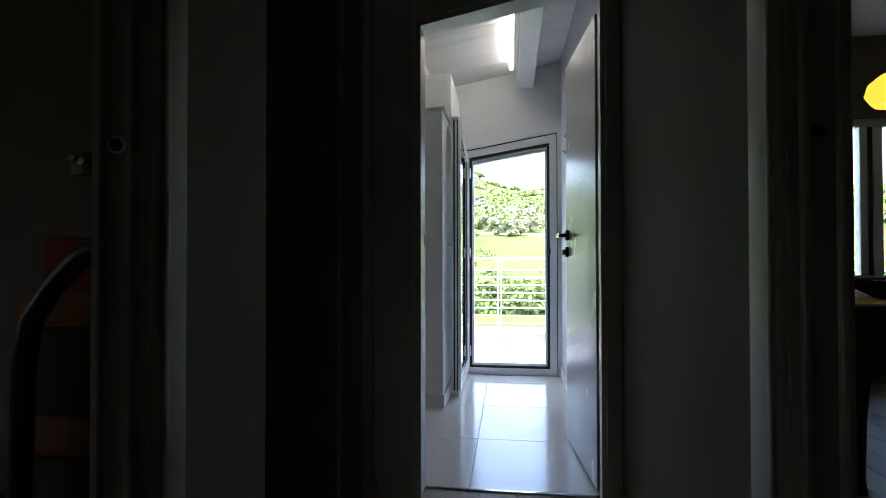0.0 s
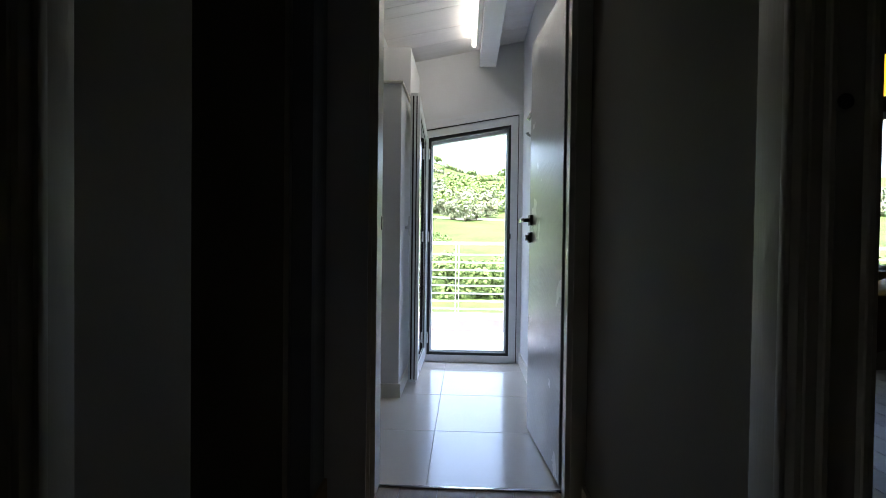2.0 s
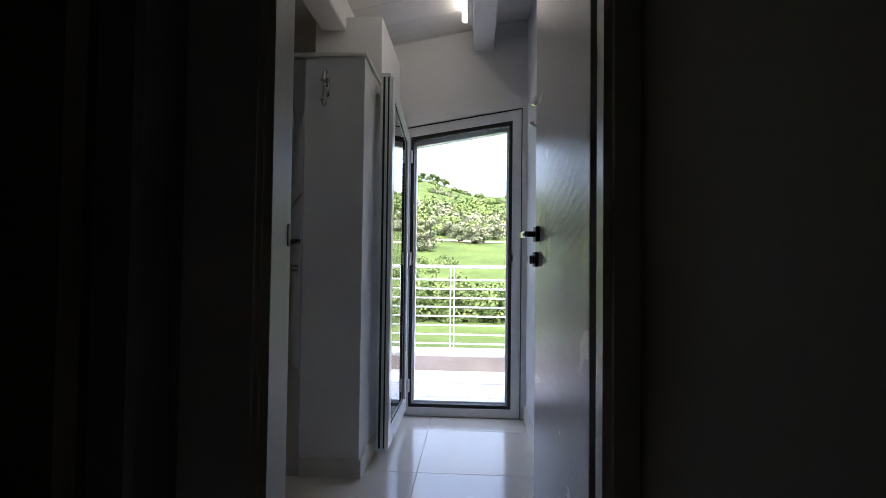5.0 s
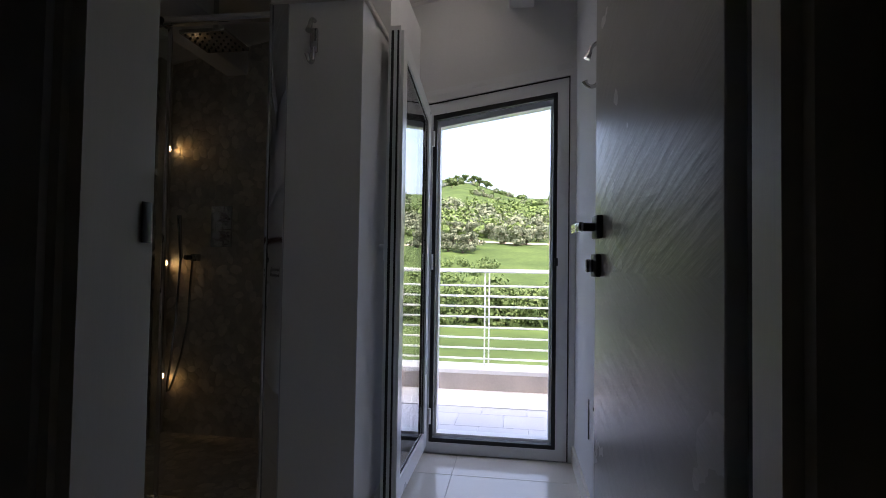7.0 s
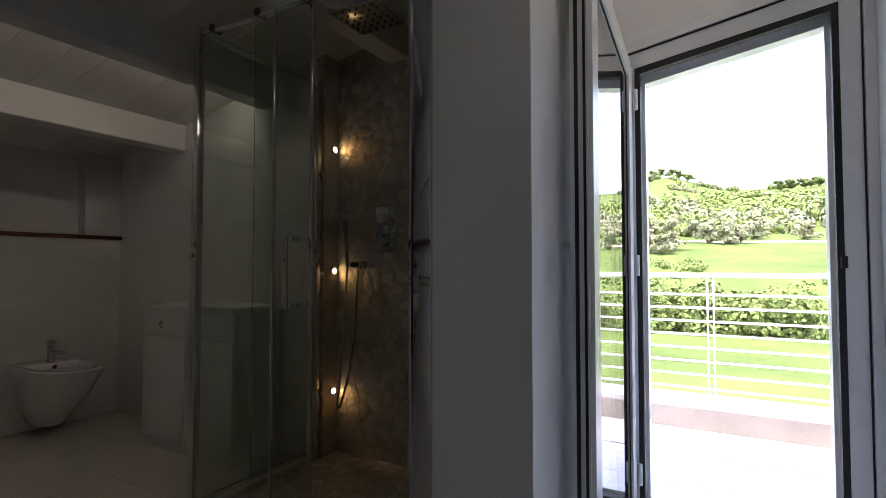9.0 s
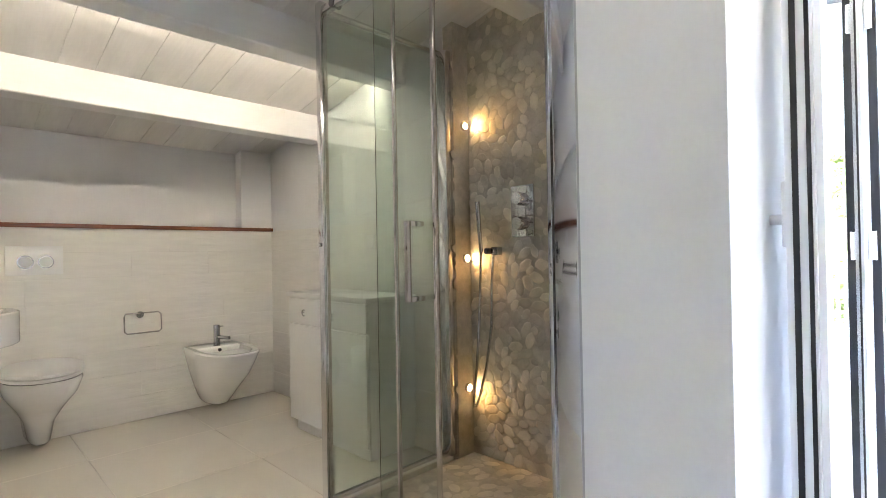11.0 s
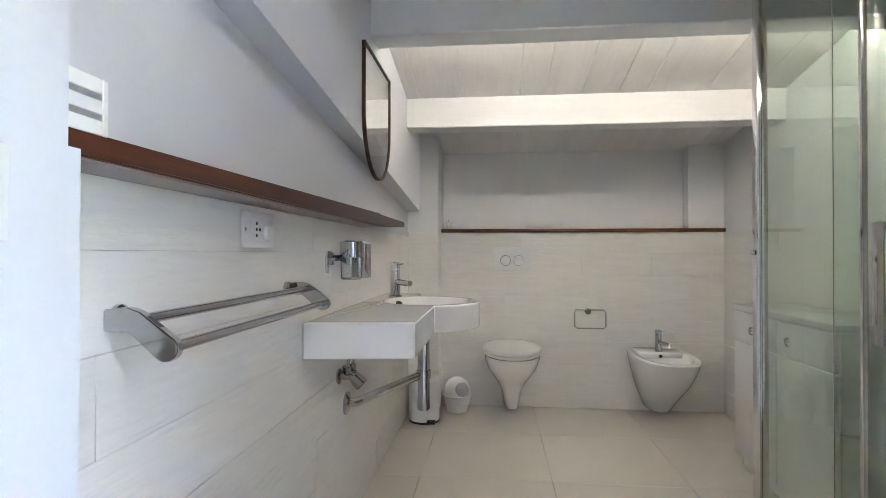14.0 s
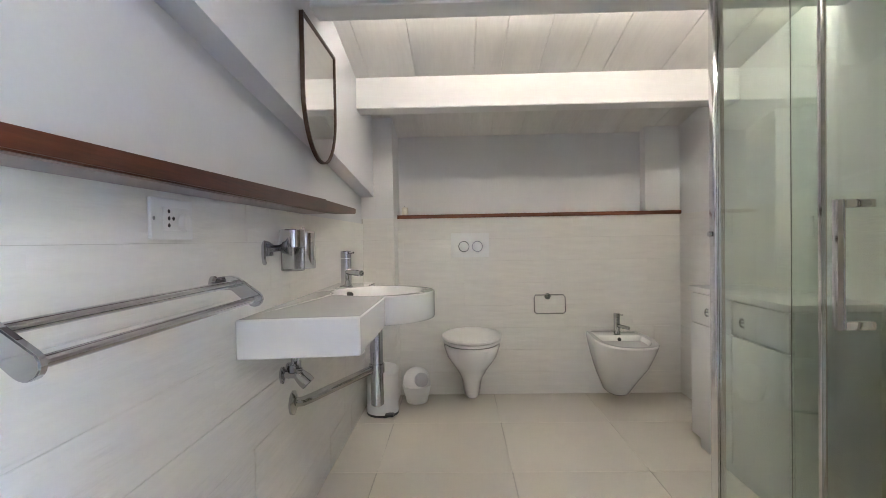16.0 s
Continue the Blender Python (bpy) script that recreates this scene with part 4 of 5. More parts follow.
kid("wire", tb([(XWT + 0.03, 3.265, 0.655), (XWT + 0.032, 3.185, 0.655), (XWT + 0.05, 3.175, 0.64), (XWT + 0.055, 3.175, 0.55), (XWT + 0.055, 3.19, 0.537), (XWT + 0.055, 3.36, 0.537),
                (XWT + 0.055, 3.375, 0.55), (XWT + 0.05, 3.375, 0.64), (XWT + 0.032, 3.365, 0.655), (XWT + 0.03, 3.28, 0.655)], 0.0045, 8), M_CHROME, ph)

# bins
b1 = thing("pedal_bin", "white cylindrical pedal bin with black foot", "bin", (-3.25, 2.222, 0))
kid("drum", lt([(0.09, 0.0), (0.093, 0.003), (0.093, 0.235), (0.096, 0.24)], (-3.25, 2.222, 0.008), 28), M_PLASTIC, b1)
kid("lid", lt([(0.097, 0.24), (0.097, 0.255), (0.085, 0.275), (0.05, 0.285), (0.01, 0.288)], (-3.25, 2.222, 0.008), 28), M_PLASTIC, b1)
kid("base", lt([(0.094, 0), (0.095, 0.012), (0.09, 0.014)], (-3.25, 2.222, 0.0), 28), M_BLACK, b1)
kid("pedal", bx(-3.175, -3.13, 2.25, 2.30, 0.012, 0.028, bevel=0.004), M_BLACK, b1)
b2 = thing("ball_bin", "small white bin with round swing top", "bin", (-3.45, 2.41, 0))
kid("cup", lt([(0.06, 0.0), (0.065, 0.004), (0.088, 0.10), (0.092, 0.11), (0.084, 0.112)], (-3.45, 2.41, 0), 28), M_PLASTIC, b2)
kid("dome", lt([(0.084, 0.105), (0.086, 0.13), (0.08, 0.165), (0.062, 0.197), (0.035, 0.215), (0.005, 0.221)], (-3.45, 2.41, 0), 28), M_PLASTIC, b2)
bm = bmesh.new()
tube(bm, [(-3.39, 2.442, 0.155), (-3.375, 2.45, 0.16)], [0.045, 0.043], 20)
kid("flap", bm, M_CLOTH, b2, "grey swing flap")

# cabinet by the shower
cb = thing("bathroom_cabinet", "low white cabinet with a drawer row and ring knobs", "cabinet", (-2.40, 3.97, 0))
CX0, CX1, CY0, CY1 = -2.765, -2.02, 3.82, YN - 0.013
kid("plinth", bx(CX0 + 0.03, CX1 - 0.02, CY0 + 0.03, CY1, 0.0, 0.06), M_LACQ, cb)
kid("body", bx(CX0, CX1, CY0 + 0.018, CY1, 0.06, 0.755, bevel=0.002, seg=1), M_LACQ, cb)
kid("top", bx(CX0 - 0.012, CX1 + 0.01, CY0 - 0.008, CY1, 0.757, 0.782, bevel=0.003), M_LACQ, cb)
for i in range(2):
    x0, x1 = CX0 + i * 0.3725 + 0.003, CX0 + (i + 1) * 0.3725 - 0.003
    dr = kid("drawer", bx(x0, x1, CY0, CY0 + 0.017, 0.612, 0.750, bevel=0.002), M_LACQ, cb)
    dd = kid("door", bx(x0, x1, CY0, CY0 + 0.017, 0.066, 0.605, bevel=0.002), M_LACQ, cb)
    for pp, (kx, kz) in ((dr, ((x0 + x1) / 2 if i == 0 else x0 + 0.10, 0.675)),):
        kid("ring_knob", tb(arc((kx, CY0 - 0.012, kz), (1, 0, 0), (0, 0, 1), 0.016, 60, 300, 14), 0.004, 8), M_STEEL, pp)
        kid("stem", tb([(kx - 0.014, CY0, kz), (kx - 0.014, CY0 - 0.012, kz)], 0.004, 8), M_STEEL, pp)

# baseboards
wall("baseboard", M_CASING, (XP1, XP1 + 0.012, YP, 4.245, 0, 0.085), (XP0 + 0.06, XP1 + 0.012, YP - 0.012, YP, 0, 0.085), (XE - 0.012, XE, 2.87, 4.245, 0, 0.085),
     (HXR - 0.012, HXR, 1.07, YD0 - 0.03, 0, 0.08))
wall("baseboard_hall", M_PLANK, (HXL, HXL + 0.012, 1.923, YD0, 0, 0.08), (HXL, HXL + 0.012, 0.87, 1.177, 0, 0.08))

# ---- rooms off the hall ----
# left room, no lamp, an unseen opening added in its far wall for daylight: far wall, a red picture, stacked cushions, a
# floor lamp's curved stem
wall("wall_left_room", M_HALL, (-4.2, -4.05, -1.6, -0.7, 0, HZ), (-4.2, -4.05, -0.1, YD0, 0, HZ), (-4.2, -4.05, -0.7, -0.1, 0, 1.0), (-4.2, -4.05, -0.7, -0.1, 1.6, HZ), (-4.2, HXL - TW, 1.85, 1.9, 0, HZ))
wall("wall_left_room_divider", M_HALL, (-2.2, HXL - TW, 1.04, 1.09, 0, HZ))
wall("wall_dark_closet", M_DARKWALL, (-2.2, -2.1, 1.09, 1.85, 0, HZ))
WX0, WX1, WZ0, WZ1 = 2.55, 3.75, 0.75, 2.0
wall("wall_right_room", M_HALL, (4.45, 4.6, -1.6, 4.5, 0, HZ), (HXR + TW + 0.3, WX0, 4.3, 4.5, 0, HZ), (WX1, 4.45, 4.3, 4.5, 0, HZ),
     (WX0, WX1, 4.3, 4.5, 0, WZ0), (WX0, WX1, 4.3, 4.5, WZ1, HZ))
struct("ceiling_right_room", bx(XE + 0.34, 4.6, YD0, 4.5, HZ, HZ + 0.12), M_WALL)


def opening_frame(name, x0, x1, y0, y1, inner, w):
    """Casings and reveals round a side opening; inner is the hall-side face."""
    d = thing(name, "wooden casing round a doorway off the hall, its colour darkened for the dim light", "door frame", (x0, y0, 0), kind="structure")
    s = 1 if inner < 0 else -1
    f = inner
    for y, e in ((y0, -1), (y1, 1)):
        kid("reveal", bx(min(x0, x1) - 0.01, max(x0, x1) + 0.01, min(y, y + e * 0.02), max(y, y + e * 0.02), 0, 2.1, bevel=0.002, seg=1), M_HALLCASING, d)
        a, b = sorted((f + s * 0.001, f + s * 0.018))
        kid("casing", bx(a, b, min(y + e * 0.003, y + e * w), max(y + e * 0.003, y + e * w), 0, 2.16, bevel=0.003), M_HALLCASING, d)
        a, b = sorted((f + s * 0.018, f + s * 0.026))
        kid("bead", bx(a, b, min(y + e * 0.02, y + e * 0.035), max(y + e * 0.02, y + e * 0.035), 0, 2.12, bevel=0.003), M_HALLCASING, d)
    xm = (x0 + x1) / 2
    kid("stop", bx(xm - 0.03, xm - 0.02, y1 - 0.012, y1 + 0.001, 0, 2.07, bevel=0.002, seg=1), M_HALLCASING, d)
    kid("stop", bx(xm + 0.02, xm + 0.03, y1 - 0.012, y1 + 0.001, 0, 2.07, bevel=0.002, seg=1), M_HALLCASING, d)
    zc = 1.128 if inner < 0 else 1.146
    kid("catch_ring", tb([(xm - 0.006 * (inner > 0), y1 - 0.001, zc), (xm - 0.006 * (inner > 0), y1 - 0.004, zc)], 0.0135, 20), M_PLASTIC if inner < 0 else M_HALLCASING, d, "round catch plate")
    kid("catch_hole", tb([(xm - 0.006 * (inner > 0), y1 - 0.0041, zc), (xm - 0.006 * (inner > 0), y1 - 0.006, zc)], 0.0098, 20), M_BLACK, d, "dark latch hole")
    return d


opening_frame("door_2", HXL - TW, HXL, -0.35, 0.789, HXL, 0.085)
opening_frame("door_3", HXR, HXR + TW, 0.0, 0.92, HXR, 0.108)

pc = thing("picture", "plain red picture hung on the wall", "picture", (-0.83, 1.03, 0.95))
kid("canvas", bx(-0.835, -0.66, 1.02, 1.038, 0.905, 1.0, bevel=0.003), M_RED, pc)
cu = thing("sofa", "dim sofa with orange and dark green cushions", "sofa", (-0.9, 0.92, 0))
kid("seat", bx(-1.5, -0.62, 0.78, 1.03, 0.0, 0.50, bevel=0.05, seg=3), M_DARKGREEN, cu)
for z0, z1, m, lab in ((0.50, 0.60, M_DARKGREEN, "dark green cushion"), (0.602, 0.674, M_ORANGE, "orange-brown cushion"), (0.676, 0.833, M_DARKGREEN, "dark green cushion"),
                       (0.835, 0.902, M_ORANGE, "orange-brown cushion")):
    kid("cushion", bx(-0.80, -0.60, 0.92, 1.018, z0, z1, bevel=0.02, seg=3), m, cu, lab)
fl = thing("chair_frame", "black curved tubular chair frame", "chair", (-0.73, 0.88, 0))
kid("back_tube", tb([(-0.735, 0.88, 0.0), (-0.735, 0.88, 0.5), (-0.73, 0.88, 0.66), (-0.728, 0.88, 0.78), (-0.712, 0.88, 0.857), (-0.67, 0.88, 0.915), (-0.615, 0.88, 0.966), (-0.56, 0.88, 0.99)], 0.018), M_BLACK, fl)
kid("foot", tb([(-0.735, 0.88, 0.02), (-0.735, 0.58, 0.02)], 0.018), M_BLACK, fl)
wb = thing("wall_hook_rack", "small black metal hook plate on the wall", "hook", (-0.74, 1.03, 1.15))
kid("plate", bx(-0.776, -0.69, 1.02, 1.038, 1.127, 1.174, bevel=0.004), M_BLACK, wb)
kid("peg", tb([(-0.755, 1.02, 1.152), (-0.755, 1.0, 1.157)], 0.008), M_STEEL, wb)
kid("peg", tb([(-0.735, 1.02, 1.145), (-0.735, 1.0, 1.15)], 0.008), M_STEEL, wb)

# right room: window, table with cloth, bowl and pendant lamp
w3 = thing("window_2", "white casement window with black gaskets", "window", (3.1, 4.35, 1.45), kind="structure")
kid("window_frame", rg([(WX0, WZ0), (WX1, WZ0), (WX1, WZ1), (WX0, WZ1)], [(WX0 + 0.06, WZ0 + 0.06), (WX1 - 0.06, WZ0 + 0.06), (WX1 - 0.06, WZ1 - 0.06), (WX0 + 0.06, WZ1 - 0.06)], "y", 4.33, 4.40), M_PVC, w3)
kid("mullion", bx(2.745, 2.80, 4.335, 4.395, WZ0 + 0.06, WZ1 - 0.06, bevel=0.004), M_PVC, w3)
kid("gasket", bx(2.802, 2.838, 4.345, 4.39, WZ0 + 0.06, WZ1 - 0.06), M_RUBBER, w3, "black rubber gasket")
kid("stile", bx(2.84, 2.905, 4.335, 4.395, WZ0 + 0.06, WZ1 - 0.06, bevel=0.004), M_PVC, w3)
g = kid("pane", bx(2.907, WX1 - 0.06, 4.362, 4.368, WZ0 + 0.06, WZ1 - 0.06), M_GLASS, w3, smooth=False)
g.visible_shadow = False
kid("window_sill", bx(WX0 - 0.04, WX1 + 0.04, 4.26, 4.33, WZ0 - 0.03, WZ0, bevel=0.004), M_BALCW, w3)
tb1 = thing("dining_table", "dark carved wooden table with curved apron", "table", (2.2, 2.9, 0))
TX0, TX1, TY0, TY1 = 1.42, 2.9, 2.30, 3.4
kid("tabletop", bx(TX0, TX1, TY0, TY1, 0.735, 0.765, bevel=0.008), M_DARKWOOD, tb1)
ap = [(TX0 + 0.06, 0.735), (TX1 - 0.06, 0.735), (TX1 - 0.06, 0.45)] + [(TX1 - 0.06 - (TX1 - TX0 - 0.12) * k / 12, 0.45 + 0.16 * math.sin(math.pi * k / 12)) for k in range(1, 12)] + [(TX0 + 0.06, 0.45)]
kid("apron", pr(ap, "y", TY0 + 0.05, TY0 + 0.075), M_DARKWOOD, tb1)
kid("apron", pr(ap, "y", TY1 - 0.075, TY1 - 0.05), M_DARKWOOD, tb1)
for x in (TX0 + 0.08, TX1 - 0.08):
    for y in (TY0 + 0.08, TY1 - 0.08):
        kid("leg", tb([(x, y, 0.73), (x, y, 0.55), (x, y, 0.3), (x, y, 0.06), (x, y, 0.0)], [0.045, 0.05, 0.03, 0.022, 0.03]), M_DARKWOOD, tb1)
tc1 = thing("table_runner", "pale grey patterned cloth on the table", "tablecloth", (2.2, 2.9, 0.765))
kid("cloth", bx(TX0 + 0.02, TX1 - 0.02, TY0 + 0.02, TY1 - 0.1, 0.7655, 0.770, bevel=0.002), M_CLOTH, tc1)
bw = thing("bowl", "black shallow bowl on the table", "bowl", (1.78, 2.62, 0.77))
kid("shell", lt([(0.05, 0.0), (0.055, 0.004), (0.14, 0.05), (0.17, 0.085), (0.163, 0.085), (0.13, 0.052), (0.04, 0.012)], (1.78, 2.62, 0.77), 28), M_BLACK, bw)
pl = thing("pendant_lamp", "yellow glass mushroom pendant lamp", "lamp", (1.645, 2.3, 1.6))
kid("shade", lt([(0.105, 0.0), (0.115, 0.01), (0.135, 0.045), (0.125, 0.085), (0.09, 0.115), (0.035, 0.13), (0.025, 0.125), (0.08, 0.105), (0.115, 0.08), (0.12, 0.045), (0.1, 0.012)], (1.645, 2.3, 1.56), 32), M_YELLOW, pl, "yellow glass shade")
kid("bulb", lt([(0.01, 0.0), (0.03, 0.02), (0.035, 0.05), (0.015, 0.09)], (1.645, 2.3, 1.565), 16), glow("lit_bulb", (1.0, 0.75, 0.3), 3.0), pl)
kid("cord", tb([(1.645, 2.3, 1.70), (1.645, 2.3, HZ)], 0.004, 8), M_BLACK, pl)

# ---- balcony ----
struct("balcony_slab", bx(-6, 6, 4.385, 5.95, -0.35, -0.018), M_BALCW)
struct("window_1_doorstep", bx(XP1, XE, 4.386, 4.5, -0.03, 0.030, bevel=0.004), M_BALC)
wall("house_wall_outside", M_WALL, (-8, XW - 0.2, 4.35, 4.5, -5, HZ), (4.6, 8, 4.35, 4.45, -5, HZ + 0.4), (XE + 0.34, 4.6, 4.36, 4.5, -5, 0), (XE + 0.34, 4.6, 4.36, 4.5, HZ, HZ + 0.4))
bm = bx(-7, 7, 5.63, 5.86, -0.35, 0.125)
struct("balcony_curb", bm, M_CURB)
struct("balcony_coping", bx(-7, 7, 5.605, 5.885, 0.125, 0.16, bevel=0.006), M_BALCW)
# Paler floor strip paints the sunlight beyond the house's shadow.
struct("balcony_edge_strip", bx(-6, 6, 5.17, 5.63, -0.017, -0.006), M_BALCW)
ra = thing("balcony_railing", "white painted steel railing with horizontal bars", "railing", (0, 5.75, 0.16))
kid("top_rail", bx(-6, 6, 5.725, 5.775, 0.915, 0.945, bevel=0.006), M_RAIL, ra)
for k in range(8):
    z = 0.22 + k * 0.084
    kid("bar", tb([(-6, 5.75, z), (6, 5.75, z)], 0.008, 8), M_RAIL, ra)
for x in (-4.5, -3.0, -1.5, -0.01, 1.5, 3.1, 4.6):
    kid("post", bx(x - 0.022, x - 0.012, 5.73, 5.77, 0.16, 0.915), M_RAIL, ra)
    kid("post", bx(x + 0.012, x + 0.022, 5.73, 5.77, 0.16, 0.915), M_RAIL, ra)
    kid("foot", bx(x - 0.04, x + 0.04, 5.71, 5.79, 0.16, 0.168), M_RAIL, ra)

# ---- landscape ----
def land(x, y):
    """Height of the ground: a meadow below the house, a shallow dip, then a long hill with a rounded top."""
    n1 = noise.noise(Vector((x * 0.012, y * 0.012, 0.3)))
    n2 = noise.noise(Vector((x * 0.05, y * 0.05, 1.7)))
    z = -4.2 - 0.012 * max(y - 6, 0) if y < 60 else -4.85
    if y > 60:
        u = min((y - 60) / 300, 1.0)
        crest = 53 + 12 * math.exp(-((x + 36) / 26) ** 2) + 5 * math.exp(-((x + 130) / 50) ** 2) + 3 * math.exp(-((x - 70) / 40) ** 2)
        s = u ** 1.2
        z += s * crest
    if y > 380:
        z -= (y - 380) * 0.1
    return z + n1 * (2.0 if y > 60 else 0.5) * min(1, max(y - 8, 0) / 40) + n2 * 0.3 * min(1, max(y - 8, 0) / 30)


def sheet(name, xs, ys, m):
    vs = [(x, y, land(x, y)) for y in ys for x in xs]
    nx = len(xs)
    fs = [(j * nx + i, j * nx + i + 1, (j + 1) * nx + i + 1, (j + 1) * nx + i) for j in range(len(ys) - 1) for i in range(nx - 1)]
    me = bpy.data.meshes.new(name)
    me.from_pydata(vs, [], fs)
    me.materials.append(m)
    me.shade_smooth()
    return tagged(new(name, me), kind="structure")


xs = [-1500, -700, -400] + [-300 + 6 * k for k in range(101)] + [400, 700, 1500]
sheet("ground", xs, [-1500, -300, -60, -20] + [6 + 2.5 * k for k in range(22)] + [62 + 5 * k for k in range(66)] + [450, 700, 1500], M_GRASS)


def leaf_cloud(name, blobs, m, per, size, seed, parent=None):
    """Crowns of many small two-sided leaf clumps, in one mesh. blobs: centre, radii."""
    rnd = np.random.RandomState(seed)
    vs, fs = [], []
    for (cx, cy, cz), (rx, ry, rz) in blobs:
        d = rnd.normal(size=(per, 3))
        d /= np.linalg.norm(d, axis=1)[:, None]
        rad = rnd.uniform(0.55, 1.08, (per, 1)) ** 0.6
        c = d * rad * (rx, ry, rz) + (cx, cy, cz)
        face = d + rnd.normal(size=(per, 3)) * 0.32
        face /= np.linalg.norm(face, axis=1)[:, None]
        u = rnd.normal(size=(per, 3))
        u -= face * (u * face).sum(1)[:, None]
        u /= np.linalg.norm(u, axis=1)[:, None]
        w = np.cross(face, u)
        s = size * rnd.uniform(0.6, 1.4, (per, 1))
        q = np.stack([c - u * s, c + w * s * 0.8, c + u * s, c - w * s * 0.8], 1).reshape(-1, 3)
        b = len(vs)
        vs.extend(map(tuple, q))
        fs.extend((b + 4 * k, b + 4 * k + 1, b + 4 * k + 2, b + 4 * k + 3) for k in range(per))
    me = bpy.data.meshes.new(name)
    me.from_pydata(vs, [], fs)
    me.materials.append(m)
    ob = new(name, me)
    ob.parent = parent
    return ob


def tree(name, label, cat, at, h, r, m, seed, group):
    rnd = random.Random(seed)
    t = thing(name, label, cat, at, group)
    bm = tb([(0, 0, -0.3), (0.03 * h, 0, 0.2 * h), (-0.02 * h, 0.02 * h, 0.45 * h), (0, 0, 0.7 * h)], [0.055 * h, 0.04 * h, 0.028 * h, 0.008 * h], 8)
    for k in range(5):
        a = 2 * math.pi * k / 5 + rnd.random()
        tube(bm, [(0, 0, 0.3 * h), (0.4 * r * math.cos(a), 0.4 * r * math.sin(a), 0.5 * h), (0.75 * r * math.cos(a), 0.75 * r * math.sin(a), 0.68 * h)], [0.022 * h, 0.014 * h, 0.005 * h], 6)
    part("trunk", bm, M_BARK, t)
    blobs = []
    for k in range(14):
        a, q = rnd.uniform(0, 6.28), rnd.uniform(0.05, 0.8) * r
        blobs.append(((q * math.cos(a), q * math.sin(a), rnd.uniform(0.22, 0.85) * h), (r * rnd.uniform(0.25, 0.5), r * rnd.uniform(0.25, 0.5), 0.16 * h)))
    leaf_cloud("crown", blobs, m, 90, 0.09 * r, seed, t)
    return t


rnd = random.Random(11)
ol = tree("olive_tree", "grey-green olive tree on the slope", "tree", (0, 0, 0), 4.4, 2.8, M_OLIVE, 5, "olive trees")
spots = [(-26 + 4.6 * k + rnd.uniform(-1, 1), 146 + rnd.uniform(-2.5, 2.5)) for k in range(8)] + \
        [(-18, 121), (-15, 116), (-11.5, 115), (-10, 120), (-3.5, 133), (0, 131), (3, 134), (16, 140), (-34, 126), (-40, 134), (-30, 118), (24, 128), (36, 138), (-48, 122)]
for k, (x, y) in enumerate(spots):
    if k == 0:
        ol.matrix_basis = pose(x, y, land(x, y), 0, 0, 40)
    else:
        copy_thing(ol, pose(x, y, land(x, y), 0, 0, rnd.uniform(0, 360)))
big = tree("broadleaf_tree", "round dark green tree on the hill crest", "tree", (0, 0, 0), 6.2, 3.8, M_LEAVES, 8, "crest trees")
big.matrix_basis = pose(31, 322, land(31, 322))
for x, y in ((26, 322), (37, 323), (43, 326), (-42, 352), (-36, 354), (-30, 353), (-25, 353), (-20, 352), (-48, 354), (-40, 318), (66, 300)):
    copy_thing(big, pose(x, y, land(x, y), 0, 0, rnd.uniform(0, 360)))

LIGHTLEAF = shade("light_green_leaves", (0.125, 0.180, 0.055), 0.75, vary=0.3, scale=0.12, dark=(0.066, 0.110, 0.032), spec=0.2)
kinds = {"woodland": [], "olive_grove": [], "bright_woodland": []}
for k in range(4200):
    x, y = rnd.uniform(-180, 180), rnd.uniform(140, 320)
    n = noise.noise(Vector((x * 0.016 + 3, y * 0.02, 5)))
    rise = (land(x, y) - 1) / y
    if 0.053 < rise < 0.108 + 0.012 * n and n > -0.45:
        r = rnd.choice((rnd.uniform(1.2, 2.2), rnd.uniform(2.0, 3.8)))
        b = ((x, y, land(x, y) + r * 0.7), (r, r, r * rnd.uniform(0.8, 1.2)))
        q = noise.noise(Vector((x * 0.025, y * 0.025, 9))) + rnd.uniform(-0.22, 0.22) + 0.004 * (x - 20) * (x > 20)
        kinds["olive_grove" if q > 0.2 else "bright_woodland" if q > -0.2 else "woodland"].append(b)
for k in range(420):
    x = rnd.uniform(-150, 150)
    y = rnd.choice((300 + 0.12 * x, 316 - 0.2 * x, 345)) + rnd.gauss(0, 1.2)
    if noise.noise(Vector((x * 0.04, y * 0.03, 12))) > -0.05:
        r = rnd.uniform(0.8, 2.2)
        kinds[rnd.choice(("woodland", "woodland", "olive_grove"))].append(((x, y, land(x, y) + r * 0.6), (r, r, r * rnd.uniform(0.7, 1.2))))
for nm, mm, lab in (("woodland", M_LEAVES, "mixed dark green woodland on the hillside"), ("olive_grove", M_OLIVE, "grey-green olive grove on the hillside"),
                    ("bright_woodland", LIGHTLEAF, "fresh green trees scattered on the hillside")):
    tagged(leaf_cloud(nm, kinds[nm], mm, 90, 0.55, 4 + len(nm)), lab, "woodland", kind="stuff")
for nm, mm, y0, cnt, sd in (("hedge", M_LEAVES, 51, 190, 12), ("flowering_hedge", LIGHTLEAF, 53.5, 120, 13)):
    blobs = []
    for k in range(cnt):
        x = rnd.uniform(-60, 60)
        y = y0 + rnd.uniform(-1.8, 1.8) + 0.04 * x
        r = rnd.uniform(0.7, 1.5)
        for q in range(3):
            blobs.append(((x + rnd.uniform(-1, 1), y + rnd.uniform(-0.6, 0.6), land(x, y) + r * 0.6 + q * rnd.uniform(0.5, 1.5)), (r, r, r)))
    tagged(leaf_cloud(nm, blobs, mm, 110, 0.17, sd), "tall uneven green hedge beyond the meadow", "hedge", kind="stuff")

